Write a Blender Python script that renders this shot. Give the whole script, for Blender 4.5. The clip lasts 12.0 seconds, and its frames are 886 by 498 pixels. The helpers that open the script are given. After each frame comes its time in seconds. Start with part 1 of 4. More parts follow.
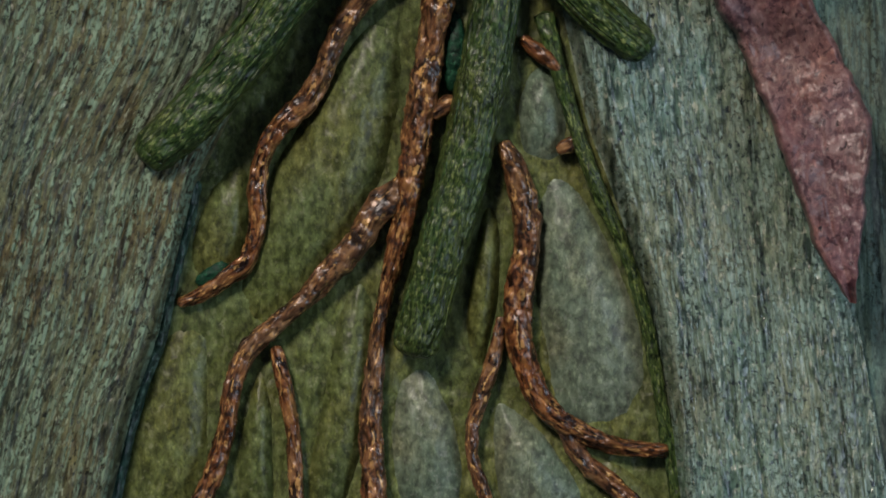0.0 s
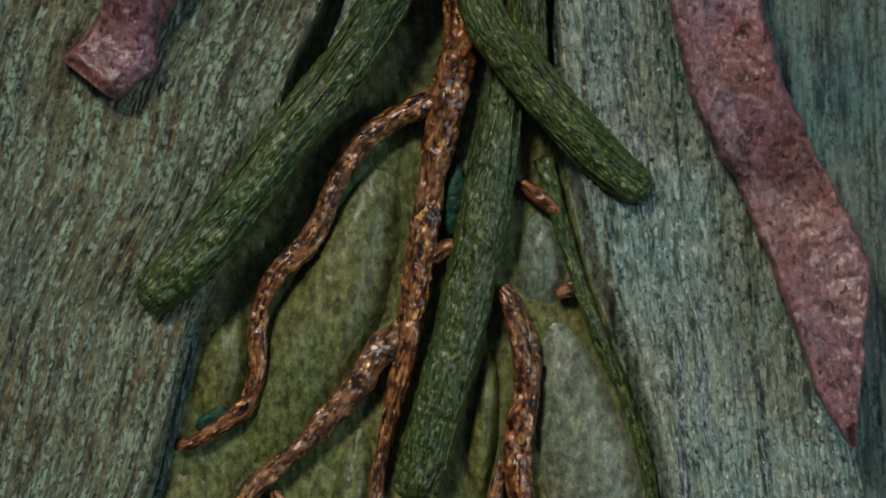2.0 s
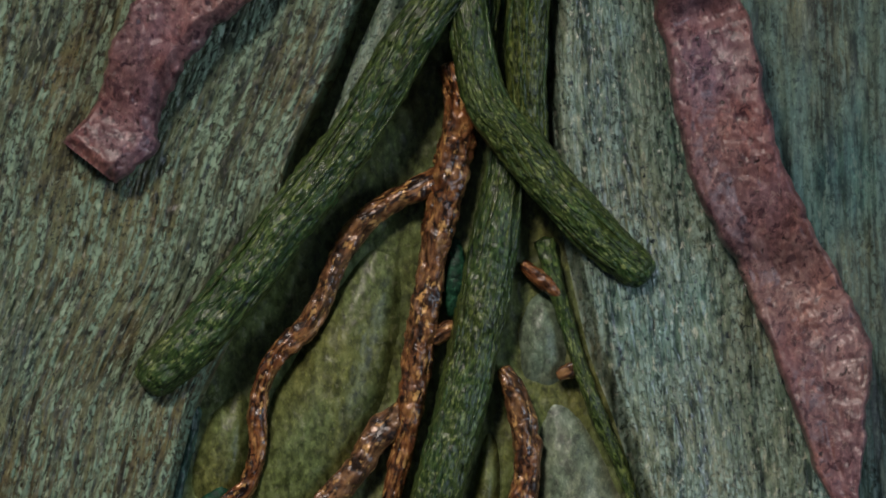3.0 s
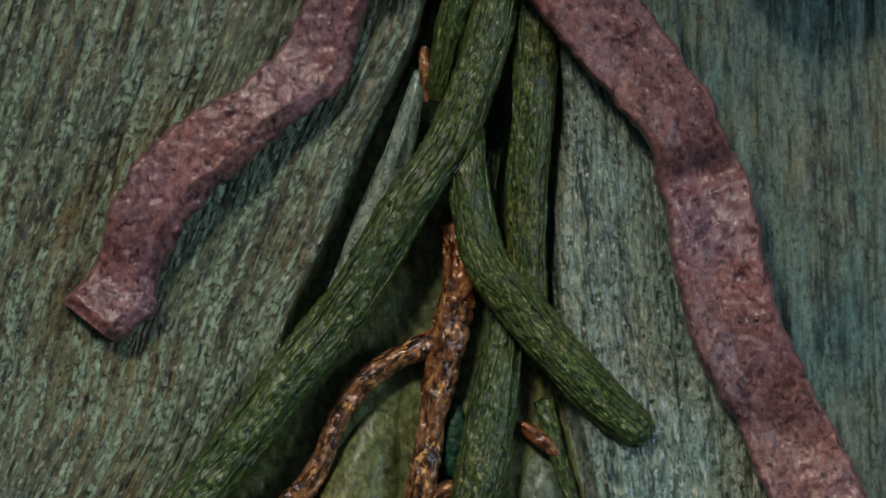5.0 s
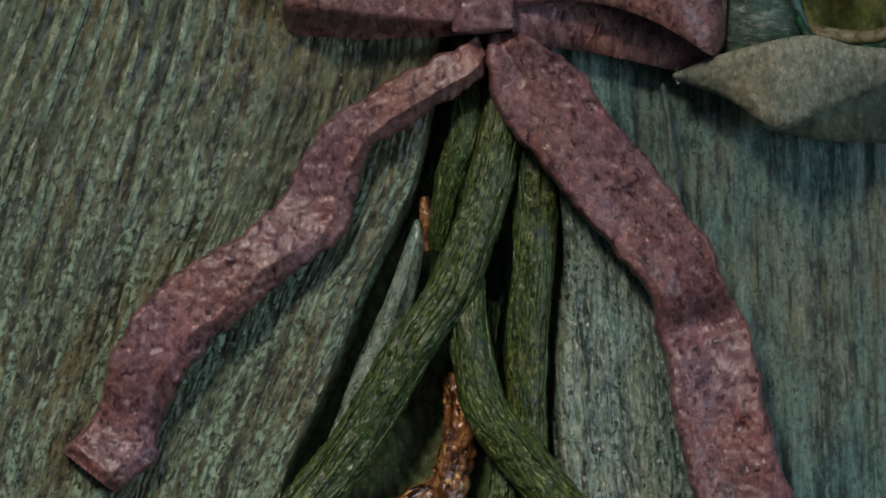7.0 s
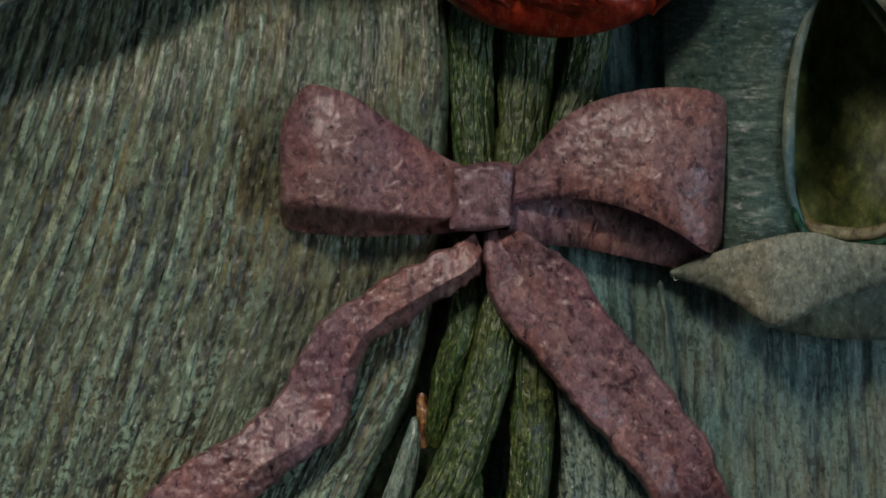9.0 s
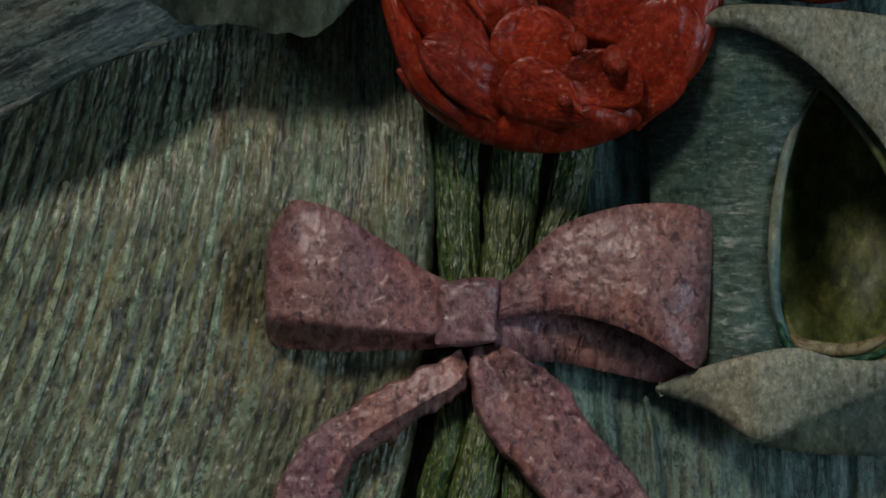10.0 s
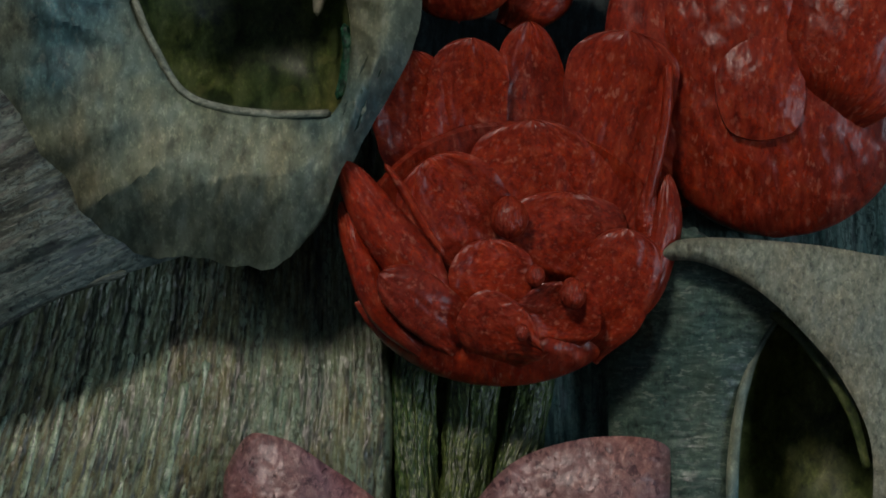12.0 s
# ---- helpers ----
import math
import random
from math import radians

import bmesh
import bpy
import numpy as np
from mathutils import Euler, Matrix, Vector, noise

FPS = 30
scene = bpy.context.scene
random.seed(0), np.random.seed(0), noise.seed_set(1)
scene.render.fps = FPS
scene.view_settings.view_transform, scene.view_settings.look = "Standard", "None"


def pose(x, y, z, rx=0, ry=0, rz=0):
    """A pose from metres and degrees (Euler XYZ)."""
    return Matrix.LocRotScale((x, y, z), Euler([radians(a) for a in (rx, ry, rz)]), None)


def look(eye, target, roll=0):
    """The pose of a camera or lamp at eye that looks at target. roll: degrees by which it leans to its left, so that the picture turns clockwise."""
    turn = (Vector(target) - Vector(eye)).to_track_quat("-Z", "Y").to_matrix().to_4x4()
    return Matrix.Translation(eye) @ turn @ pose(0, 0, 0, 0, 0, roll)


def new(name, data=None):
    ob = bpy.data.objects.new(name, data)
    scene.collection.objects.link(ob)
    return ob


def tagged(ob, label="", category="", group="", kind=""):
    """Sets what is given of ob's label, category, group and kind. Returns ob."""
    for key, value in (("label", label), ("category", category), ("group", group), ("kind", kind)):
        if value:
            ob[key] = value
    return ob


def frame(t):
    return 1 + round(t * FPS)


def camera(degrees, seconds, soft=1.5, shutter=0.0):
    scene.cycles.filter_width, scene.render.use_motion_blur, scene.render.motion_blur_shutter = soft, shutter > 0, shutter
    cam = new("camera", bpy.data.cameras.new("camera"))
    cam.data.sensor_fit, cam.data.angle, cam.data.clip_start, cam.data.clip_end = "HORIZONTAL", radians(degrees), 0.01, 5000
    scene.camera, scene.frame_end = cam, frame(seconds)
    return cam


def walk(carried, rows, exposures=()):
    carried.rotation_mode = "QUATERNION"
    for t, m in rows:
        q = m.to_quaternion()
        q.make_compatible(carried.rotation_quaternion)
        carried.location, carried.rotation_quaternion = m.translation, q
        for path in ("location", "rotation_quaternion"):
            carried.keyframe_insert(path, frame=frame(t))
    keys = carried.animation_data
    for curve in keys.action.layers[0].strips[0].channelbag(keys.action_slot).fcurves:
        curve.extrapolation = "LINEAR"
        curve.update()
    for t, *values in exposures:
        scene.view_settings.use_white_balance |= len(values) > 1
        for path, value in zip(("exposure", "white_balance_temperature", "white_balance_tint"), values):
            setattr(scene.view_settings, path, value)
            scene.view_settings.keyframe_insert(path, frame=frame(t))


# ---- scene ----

# The carved panel stands upright in the plane y = 0 and faces the camera, which tilts on its stand.
# u runs to the right and v down over the panel, h out of it, all in eighths of a millimetre.
UNIT, REACH, EYE = 0.000125, 1.12, 1.5
LONG = REACH / UNIT
cam = camera(math.degrees(2 * math.atan(784 / LONG)), 12.0, soft=1.75)
ROWS = [
    (0.0, 0.0, 0.0), (0.5, 0.0, 52.5), (1.0, 0.0, 120.6), (1.5, 0.0, 186.9), (2.0, 0.0, 254.7), (2.5, 0.0, 331.9),
    (3.0, 0.5, 399.1), (3.5, 0.7, 481.2), (5.5, -0.5, 740.8), (6.0, 0.0, 802.8), (6.5, 0.5, 871.5), (8.5, -0.6, 1202.5),
    (9.0, -4.4, 1295.4), (9.5, -13.6, 1396.4), (10.0, -29.9, 1499.9), (10.5, -48.0, 1596.0), (11.0, -66.0, 1698.4),
    (11.5, -86.8, 1807.4), (12.0, -104.3, 1912.1),
]
walk(cam, [(t, pose(0, -REACH, EYE, 90 + math.degrees((up - 956) / LONG), 0, math.degrees(side / LONG))) for t, side, up in ROWS])

# ---- light ----
world = bpy.data.worlds.new("world")
scene.world = world
world.use_nodes = True
world.node_tree.nodes["Background"].inputs[0].default_value = (0.5, 0.6, 0.7, 1)
world.node_tree.nodes["Background"].inputs[1].default_value = 0.05
scene.view_settings.exposure = 0.0


def area_lamp(name, eye, target, size, watts, colour):
    data = bpy.data.lights.new(name, "AREA")
    data.shape, data.size, data.energy, data.color = "DISK", size, watts, colour
    ob = new(name, data)
    ob.matrix_world = look(eye, target)
    return ob


def spot_lamp(name, eye, target, size, degrees, watts, colour):
    data = bpy.data.lights.new(name, "SPOT")
    data.shadow_soft_size, data.spot_size, data.spot_blend, data.energy, data.color = size, radians(degrees), 1.0, watts, colour
    ob = new(name, data)
    ob.matrix_world = look(eye, target)
    return ob


spot_lamp("ceiling_spot", (-0.75, -2.05, 2.95), (0.02, 0, 1.305), 0.32, 15.8, 362.0, (1.0, 0.87, 0.79))
# Unseen cool fill, added on the right to lift the shadows.
area_lamp("cool_fill", (2.4, -2.1, 1.25), (0, 0, 1.45), 1.2, 30.0, (0.68, 0.82, 1.0))


# ---- places and meshes ----
def at(u, v, h):
    """World places of panel coordinates (arrays)."""
    u, v, h = np.broadcast_arrays(np.asarray(u, float), np.asarray(v, float), np.asarray(h, float))
    up = (-515.0 - v) / LONG
    far = REACH - h * UNIT
    return np.stack([far * (u - 784.0) / LONG / np.cos(up), far - REACH, EYE + far * np.tan(up)], -1)


def lattice(i, j, k):
    n = (i * 374761393 + j * 668265263 + k * 1442695041) & 0xFFFFFFFF
    n = ((n ^ (n >> 13)) * 1274126177) & 0xFFFFFFFF
    n = ((n ^ (n >> 16)) * 2246822519) & 0xFFFFFFFF
    return ((n ^ (n >> 15)) & 0xFFFF) / 32767.5 - 1.0


def lumps(x, y, z=0.0):
    """Smooth value noise, -1 to 1."""
    x, y, z = np.broadcast_arrays(np.asarray(x, float), np.asarray(y, float), np.asarray(z, float))
    i, j, k = (np.floor(a).astype(np.int64) for a in (x, y, z))
    a, b, c = x - i, y - j, z - k
    a, b, c = (w * w * (3 - 2 * w) for w in (a, b, c))
    out = 0
    for di, wi in ((0, 1 - a), (1, a)):
        for dj, wj in ((0, 1 - b), (1, b)):
            for dk, wk in ((0, 1 - c), (1, c)):
                out = out + wi * wj * wk * lattice(i + di, j + dj, k + dk)
    return out


def rough_lumps(x, y, z=0.0, octaves=4):
    out, gain = 0, 1.0
    for n in range(octaves):
        out = out + gain * lumps(x * 2 ** n + 17 * n, y * 2 ** n - 9 * n, z)
        gain *= 0.5
    return out / 1.8


def ramp(x, low, high):
    w = np.clip((x - low) / (high - low), 0, 1)
    return w * w * (3 - 2 * w)


def glide(points, count, closed=False):
    """A smooth line through rows of numbers, evenly resampled."""
    p = np.array(points, float)
    q = np.concatenate([p[-1:], p, p[:2]]) if closed else np.concatenate([2 * p[:1] - p[1:2], p, 2 * p[-1:] - p[-2:-1]])
    parts = len(p) if closed else len(p) - 1
    fine = []
    for n in range(parts):
        a, b, c, d = q[n], q[n + 1], q[n + 2], q[n + 3]
        w = np.linspace(0, 1, 24, endpoint=False)[:, None]
        fine.append(0.5 * (2 * b + (c - a) * w + (2 * a - 5 * b + 4 * c - d) * w ** 2 + (3 * b - a - 3 * c + d) * w ** 3))
    fine = np.concatenate(fine + [q[parts + 1:parts + 2] if not closed else p[:1]])
    run = np.concatenate([[0], np.cumsum(np.linalg.norm(np.diff(fine[:, :2], axis=0), axis=1))])
    to = np.linspace(0, run[-1], count)
    return np.stack([np.interp(to, run, fine[:, n]) for n in range(fine.shape[1])], 1)


def along(points, x):
    """A smooth value over x from pairs (x, value)."""
    p = np.array(sorted(points), float)
    line = np.interp(x, p[:, 0], p[:, 1])
    step = 25.0
    return 0.25 * np.interp(x - step, p[:, 0], p[:, 1]) + 0.5 * line + 0.25 * np.interp(x + step, p[:, 0], p[:, 1])


def mesh_of(name, places, uv, faces, material):
    me = bpy.data.meshes.new(name)
    me.from_pydata([tuple(p) for p in places.tolist()], [], faces)
    layer = me.uv_layers.new(name="sheet")
    index = np.empty(len(me.loops), np.int32)
    me.loops.foreach_get("vertex_index", index)
    layer.data.foreach_set("uv", uv[index].astype(np.float32).ravel())
    me.polygons.foreach_set("use_smooth", np.ones(len(me.polygons), bool))
    me.materials.append(material)
    me.update()
    return me


def grid_faces(n, m, wrap=False):
    out = []
    for a in range(n - 1):
        for b in range(m if wrap else m - 1):
            c = (b + 1) % m
            out.append((a * m + b, a * m + c, (a + 1) * m + c, (a + 1) * m + b))
    return out


def part(name, me, parent=None, label=""):
    ob = new(name, me)
    if parent:
        ob.parent = parent
        ob.matrix_parent_inverse = Matrix.Translation(parent.location).inverted()
    return tagged(ob, label)


def thing(name, label, category, group=""):
    ob = new(name)
    ob.location = (0, 0, EYE)
    ob.empty_display_size = 0.01
    return tagged(ob, label, category, group)


def slab(name, u, v, h, thick, material, uv=None, back=False, ring=False, flat=False):
    """A closed sheet from grids of places, thick (in units) towards its back. ring: its first axis closes on itself."""
    if uv is None:
        uv = np.stack([u, v], -1) / 100.0
    front = at(u, v, h)
    if ring:
        front, uv = front[:-1], uv[:-1]
        wide = np.concatenate([front[-1:], front, front[:1]])
        du, dv = np.gradient(wide, axis=0)[1:-1], np.gradient(front, axis=1)
    else:
        du, dv = np.gradient(front, axis=0), np.gradient(front, axis=1)
    n, m = front.shape[:2]
    normal = np.cross(du, dv)
    normal /= np.maximum(np.linalg.norm(normal, axis=-1, keepdims=True), 1e-12)
    if np.mean(normal[..., 1]) > 0:
        normal = -normal
    rear = front + np.array([0, thick * UNIT, 0]) if flat else front - normal * thick * UNIT
    places = np.concatenate([front.reshape(-1, 3), rear.reshape(-1, 3)])
    uv = np.concatenate([uv.reshape(-1, 2), uv.reshape(-1, 2) + 0.07])
    faces = []
    for start, turned in ((0, False),) if back else ((0, False), (n * m, True)):
        for a in range(n if ring else n - 1):
            k = (a + 1) % n
            for b in range(m - 1):
                f = (start + a * m + b, start + a * m + b + 1, start + k * m + b + 1, start + k * m + b)
                faces.append(f[::-1] if turned else f)
    if ring:
        rims = [[a * m for a in range(n)], [a * m + m - 1 for a in range(n)]]
    else:
        rims = [[a * m for a in range(n)] + [(n - 1) * m + b for b in range(1, m)] + [a * m + m - 1 for a in range(n - 2, -1, -1)] + list(range(m - 2, 0, -1))]
    if back:
        rim = rims[-1]
        places = np.concatenate([places[:n * m], places[rim] + np.array([0, thick * UNIT, 0])])
        uv = np.concatenate([uv[:n * m], uv[rim] + 0.07])
        last = len(rim)
        faces += [(rim[k], rim[(k + 1) % last], n * m + (k + 1) % last, n * m + k) for k in range(last)]
        faces.append(tuple(range(n * m, n * m + last)))
        rims = []
    for rim in rims:
        for a, b in zip(rim, rim[1:] + rim[:1]):
            faces.append((a, b, b + n * m, a + n * m))
    return tidy(mesh_of(name, places, uv, faces, material))


def tidy(me):
    bm = bmesh.new()
    bm.from_mesh(me)
    bmesh.ops.recalc_face_normals(bm, faces=bm.faces[:])
    bm.to_mesh(me)
    bm.free()
    me.set_sharp_from_angle(angle=radians(52))
    return me


def rod(name, points, material, square=1.0, sides=28, step=7.0, knots=0.06, grain=0.03, seed=0.0, cap=0.5, flutes=0.0, dents=0.0):
    """A tapering rod through rows (u, v, h, half width, half thickness); square below 1 makes it a band with rounded edges."""
    p = np.array(points, float)
    count = max(10, int(np.linalg.norm(np.diff(p[:, :2], axis=0), axis=1).sum() / step))
    line = glide(p, count)
    tangent = np.gradient(line[:, :3], axis=0)
    tangent /= np.linalg.norm(tangent, axis=1, keepdims=True)
    side = np.stack([-tangent[:, 1], tangent[:, 0], 0 * tangent[:, 0]], 1)
    side /= np.linalg.norm(side, axis=1, keepdims=True)
    out = np.cross(tangent, side)
    out *= np.sign(out[:, 2:3])
    turn = np.linspace(0, 2 * np.pi, sides, endpoint=False)
    c, s = np.cos(turn), np.sin(turn)
    ring_a, ring_b = np.sign(c) * np.abs(c) ** square, np.sign(s) * np.abs(s) ** square
    run = np.concatenate([[0], np.cumsum(np.linalg.norm(np.diff(line[:, :3], axis=0), axis=1))])
    lead = min(line[0, 3:5].min() * cap, run[-1] * 0.2)
    tail = min(line[-1, 3:5].min() * cap, run[-1] * 0.2)
    size = np.ones(count)
    if lead > 1:
        size = np.minimum(size, np.sqrt(np.clip(1 - (1 - np.clip(run / lead, 0, 1)) ** 2, 0.0, 1)))
    if tail > 1:
        size = np.minimum(size, np.sqrt(np.clip(1 - (1 - np.clip((run[-1] - run) / tail, 0, 1)) ** 2, 0.0, 1)))
    size = np.maximum(size, 0.12)
    x, y = np.meshgrid(run / 60.0, turn, indexing="ij")
    wave = 1 + knots * rough_lumps(x + seed, np.cos(y) * 1.3 + seed, np.sin(y) * 1.3, 2) + grain * rough_lumps(x * 4 - seed, np.cos(y) * 4, np.sin(y) * 4, 3)
    if dents:
        size_ = np.abs(line[:, 3]).mean() / 13.0
        pit = lumps(x * 4.6 + seed, np.cos(y) * size_ + seed, np.sin(y) * size_) + 0.5 * lumps(x * 9 + seed, np.cos(y) * 2 * size_, np.sin(y) * 2 * size_)
        wave = wave - dents * ramp(pit, 0.0, 0.7) + 0.5 * dents * ramp(-pit, 0.2, 0.8)
    wave = wave + flutes * rough_lumps(np.cos(y) * 3.2 + seed, np.sin(y) * 3.2, x * 0.22, 3)
    a, b = (line[:, 3] * size)[:, None] * wave, (line[:, 4] * size)[:, None] * wave
    place = line[:, None, :3] + (a * ring_a)[..., None] * side[:, None] + (b * ring_b)[..., None] * out[:, None]
    places = at(place[..., 0], place[..., 1], place[..., 2]).reshape(-1, 3)
    girth = np.abs(line[:, 3]).mean()
    ring = np.stack([ring_a * girth, ring_b * np.abs(line[:, 4]).mean()], 1)
    around = np.concatenate([[0], np.cumsum(np.linalg.norm(np.diff(ring, axis=0), axis=1))])
    uv = np.stack([np.broadcast_to(around / 100.0 + seed, (count, sides)), np.broadcast_to((run / 100.0)[:, None], (count, sides))], -1)
    faces = grid_faces(count, sides, wrap=True)
    faces += [tuple(range(sides))[::-1], tuple((count - 1) * sides + n for n in range(sides))]
    return tidy(mesh_of(name, places, uv.reshape(-1, 2), faces, material))


# ---- materials ----
def paint(name, dark, mid, light, tint, across, lengthwise, low=0.36, high=0.66, relief=0.4, rough=0.5, gloss=0.4, metal=0.0, wash=0.6, pits=0.0, grit=14.0, chips=0.4, streak=0.0, warp=0.3, shade=0.55, brown=0.6, glint_fleck=(1, 1, 1), glint_flecks=0.0, chip=(0.1, 0.12, 0.2), thinned=False, coarse=0.62, lines=0.0, line=(1, 1, 1), line_size=(8.0, 0.9), speck=(14.0, 10.0)):
    """Worn brush paint over carved wood: grooves keep the dark first coat, ridges the light last one, with broad washes of a second hue."""
    dark, mid, light, tint, glint_fleck, line = (tuple(0.62 * x for x in c) for c in (dark, mid, light, tint, glint_fleck, line))
    mat = bpy.data.materials.new(name)
    mat.use_nodes = True
    tree = mat.node_tree
    bsdf = tree.nodes["Principled BSDF"]

    def node(kind, **values):
        n = tree.nodes.new(kind)
        for key, value in values.items():
            n.inputs[key].default_value = value
        return n

    def link(a, b):
        tree.links.new(a, b)

    coords = tree.nodes.new("ShaderNodeUVMap")
    coords.uv_map = "sheet"
    info = tree.nodes.new("ShaderNodeObjectInfo")
    apart = node("ShaderNodeVectorMath")
    apart.operation = "MULTIPLY_ADD"
    apart.inputs[1].default_value = (37.0, 23.0, 11.0)
    link(info.outputs["Random"], apart.inputs[0])
    link(coords.outputs[0], apart.inputs[2])

    def cloud(sx, sy, detail=5.0, roughness=0.6, warp=0.0):
        scaling = node("ShaderNodeMapping", Scale=(sx, sy, 1.0))
        link(apart.outputs[0], scaling.inputs["Vector"])
        n = node("ShaderNodeTexNoise", Scale=1.0, Detail=detail, Roughness=roughness, Distortion=warp)
        link(scaling.outputs[0], n.inputs["Vector"])
        return n.outputs["Fac"]

    def spread(value, a, b, c=0.0, d=1.0):
        n = node("ShaderNodeMapRange")
        for at_, x in zip((1, 2, 3, 4), (a, b, c, d)):
            n.inputs[at_].default_value = x
        link(value, n.inputs[0])
        return n.outputs[0]

    def both(a, b):
        n = node("ShaderNodeMath")
        n.operation = "MULTIPLY"
        link(a, n.inputs[0])
        link(b, n.inputs[1])
        return n.outputs[0]

    def blend(factor, a, b, kind="MIX"):
        n = tree.nodes.new("ShaderNodeMix")
        n.data_type, n.blend_type = "RGBA", kind
        if isinstance(factor, float):
            n.inputs[0].default_value = factor
        else:
            link(factor, n.inputs[0])
        for slot, value in ((6, a), (7, b)):
            if isinstance(value, tuple):
                n.inputs[slot].default_value = (*value, 1)
            else:
                link(value, n.inputs[slot])
        return n.outputs[2]

    strokes = cloud(across, lengthwise, 5.0, coarse, warp)
    if streak:
        ridge = node("ShaderNodeMath")
        ridge.operation = "MULTIPLY_ADD"
        ridge.inputs[1].default_value = 1.0
        link(spread(cloud(3.6, 0.14, 2.0, 0.5, 0.3), 0.32, 0.68, -streak, streak), ridge.inputs[0])
        link(strokes, ridge.inputs[2])
        strokes = ridge.outputs[0]
    broad = cloud(0.45, 0.3, 3.0, 0.55)
    patches = cloud(1.3, 0.8, 4.0, 0.6)
    fine = cloud(grit, grit * 0.55, 4.0, 0.7)
    clumps = cloud(2.2, 1.1, 3.0, 0.6, 0.5)
    specks = cloud(speck[0], speck[1], 3.0, 0.6, 0.6)
    colour = blend(spread(strokes, low, (low + high) / 2), dark, mid)
    colour = blend(spread(strokes, (low + high) / 2, high + 0.06), colour, light)
    colour = blend(spread(broad, 0.42, 0.68, 0.0, wash), colour, blend(spread(strokes, low, high), tuple(0.3 * x for x in tint), tint))
    colour = blend(spread(cloud(0.8, 0.45, 3.0, 0.6), 0.45, 0.7, 0.0, brown), colour, blend(1.0, colour, (1.35, 0.95, 0.7), "MULTIPLY"))
    colour = blend(spread(patches, 0.3, 0.7, 0.0, shade), colour, blend(1.0, colour, (0.62, 0.6, 0.6), "MULTIPLY"))
    colour = blend(spread(fine, 0.52, 0.68, 0.0, 0.7), colour, blend(1.0, colour, (2.0, 1.95, 1.8), "MULTIPLY"))
    if thinned:
        place = tree.nodes.new("ShaderNodeSeparateXYZ")
        link(coords.outputs[0], place.inputs[0])
        worn = spread(place.outputs[1], -8.0, -4.5, 0.4, 1.0)
    chipped = both(spread(specks, 0.39, 0.45, chips, 0.0), spread(clumps, 0.36, 0.58, 0.35, 1.0))
    if thinned:
        chipped = both(chipped, worn)
    colour = blend(chipped, colour, blend(1.0, colour, chip, "MULTIPLY"))
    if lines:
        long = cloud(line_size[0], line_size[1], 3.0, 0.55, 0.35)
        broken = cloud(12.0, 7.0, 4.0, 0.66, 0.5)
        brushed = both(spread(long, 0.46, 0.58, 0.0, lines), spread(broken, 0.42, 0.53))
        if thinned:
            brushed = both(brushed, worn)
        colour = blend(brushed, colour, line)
    # Bright dry-brush specks that also paint glints into the colour.
    if glint_flecks:
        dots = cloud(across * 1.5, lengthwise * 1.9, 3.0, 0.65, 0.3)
        dotted = both(spread(dots, 0.57, 0.63, 0.0, glint_flecks), spread(clumps, 0.34, 0.6, 1.0, 0.25))
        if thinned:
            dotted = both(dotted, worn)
        colour = blend(dotted, colour, glint_fleck)
    height = node("ShaderNodeMath")
    height.operation = "MULTIPLY_ADD"
    height.inputs[1].default_value = 1.0
    link(cloud(across * 0.7, lengthwise * 0.9, 1.0, 0.4, 0.4), height.inputs[0])
    small = node("ShaderNodeMath")
    small.operation = "MULTIPLY_ADD"
    small.inputs[1].default_value = 0.22
    link(strokes, small.inputs[0])
    link(cloud(across * 0.25, lengthwise * 0.35, 1.0, 0.4, 0.3), small.inputs[2])
    link(small.outputs[0], height.inputs[2])
    top = height.outputs[0]
    if pits:
        holes = cloud(7.0, 5.0, 3.0, 0.5, 0.4)
        hole = spread(holes, 0.26, 0.36)
        colour = blend(hole, tuple(0.25 * x for x in dark), colour)
        sunk = node("ShaderNodeMath")
        sunk.operation = "MULTIPLY_ADD"
        sunk.inputs[1].default_value = pits
        link(hole, sunk.inputs[0])
        link(top, sunk.inputs[2])
        top = sunk.outputs[0]
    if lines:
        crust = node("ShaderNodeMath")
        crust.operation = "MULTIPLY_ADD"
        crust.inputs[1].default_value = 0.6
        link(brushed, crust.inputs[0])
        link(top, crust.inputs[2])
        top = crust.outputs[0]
    bump = node("ShaderNodeBump", Strength=1.0, Distance=relief * 0.001)
    link(top, bump.inputs["Height"])
    link(colour, bsdf.inputs["Base Color"])
    link(bump.outputs[0], bsdf.inputs["Normal"])
    link(spread(fine, 0.3, 0.7, rough + 0.06, rough - 0.1), bsdf.inputs["Roughness"])
    bsdf.inputs["Specular IOR Level"].default_value = gloss
    bsdf.inputs["Metallic"].default_value = metal
    return mat


# Trailing leaf's paint, taken darker to hold the shade of its downward face.
LEAF_SHADED = paint("leaf_paint", (0.03, 0.04, 0.032), (0.085, 0.105, 0.08), (0.19, 0.23, 0.18), (0.08, 0.16, 0.16), 7.0, 1.6, low=0.36, high=0.66, relief=0.5, rough=0.5, gloss=0.3, chips=0.8, streak=0.1, glint_fleck=(0.4, 0.46, 0.36), glint_flecks=0.3, lines=0.45, line=(0.24, 0.32, 0.27))
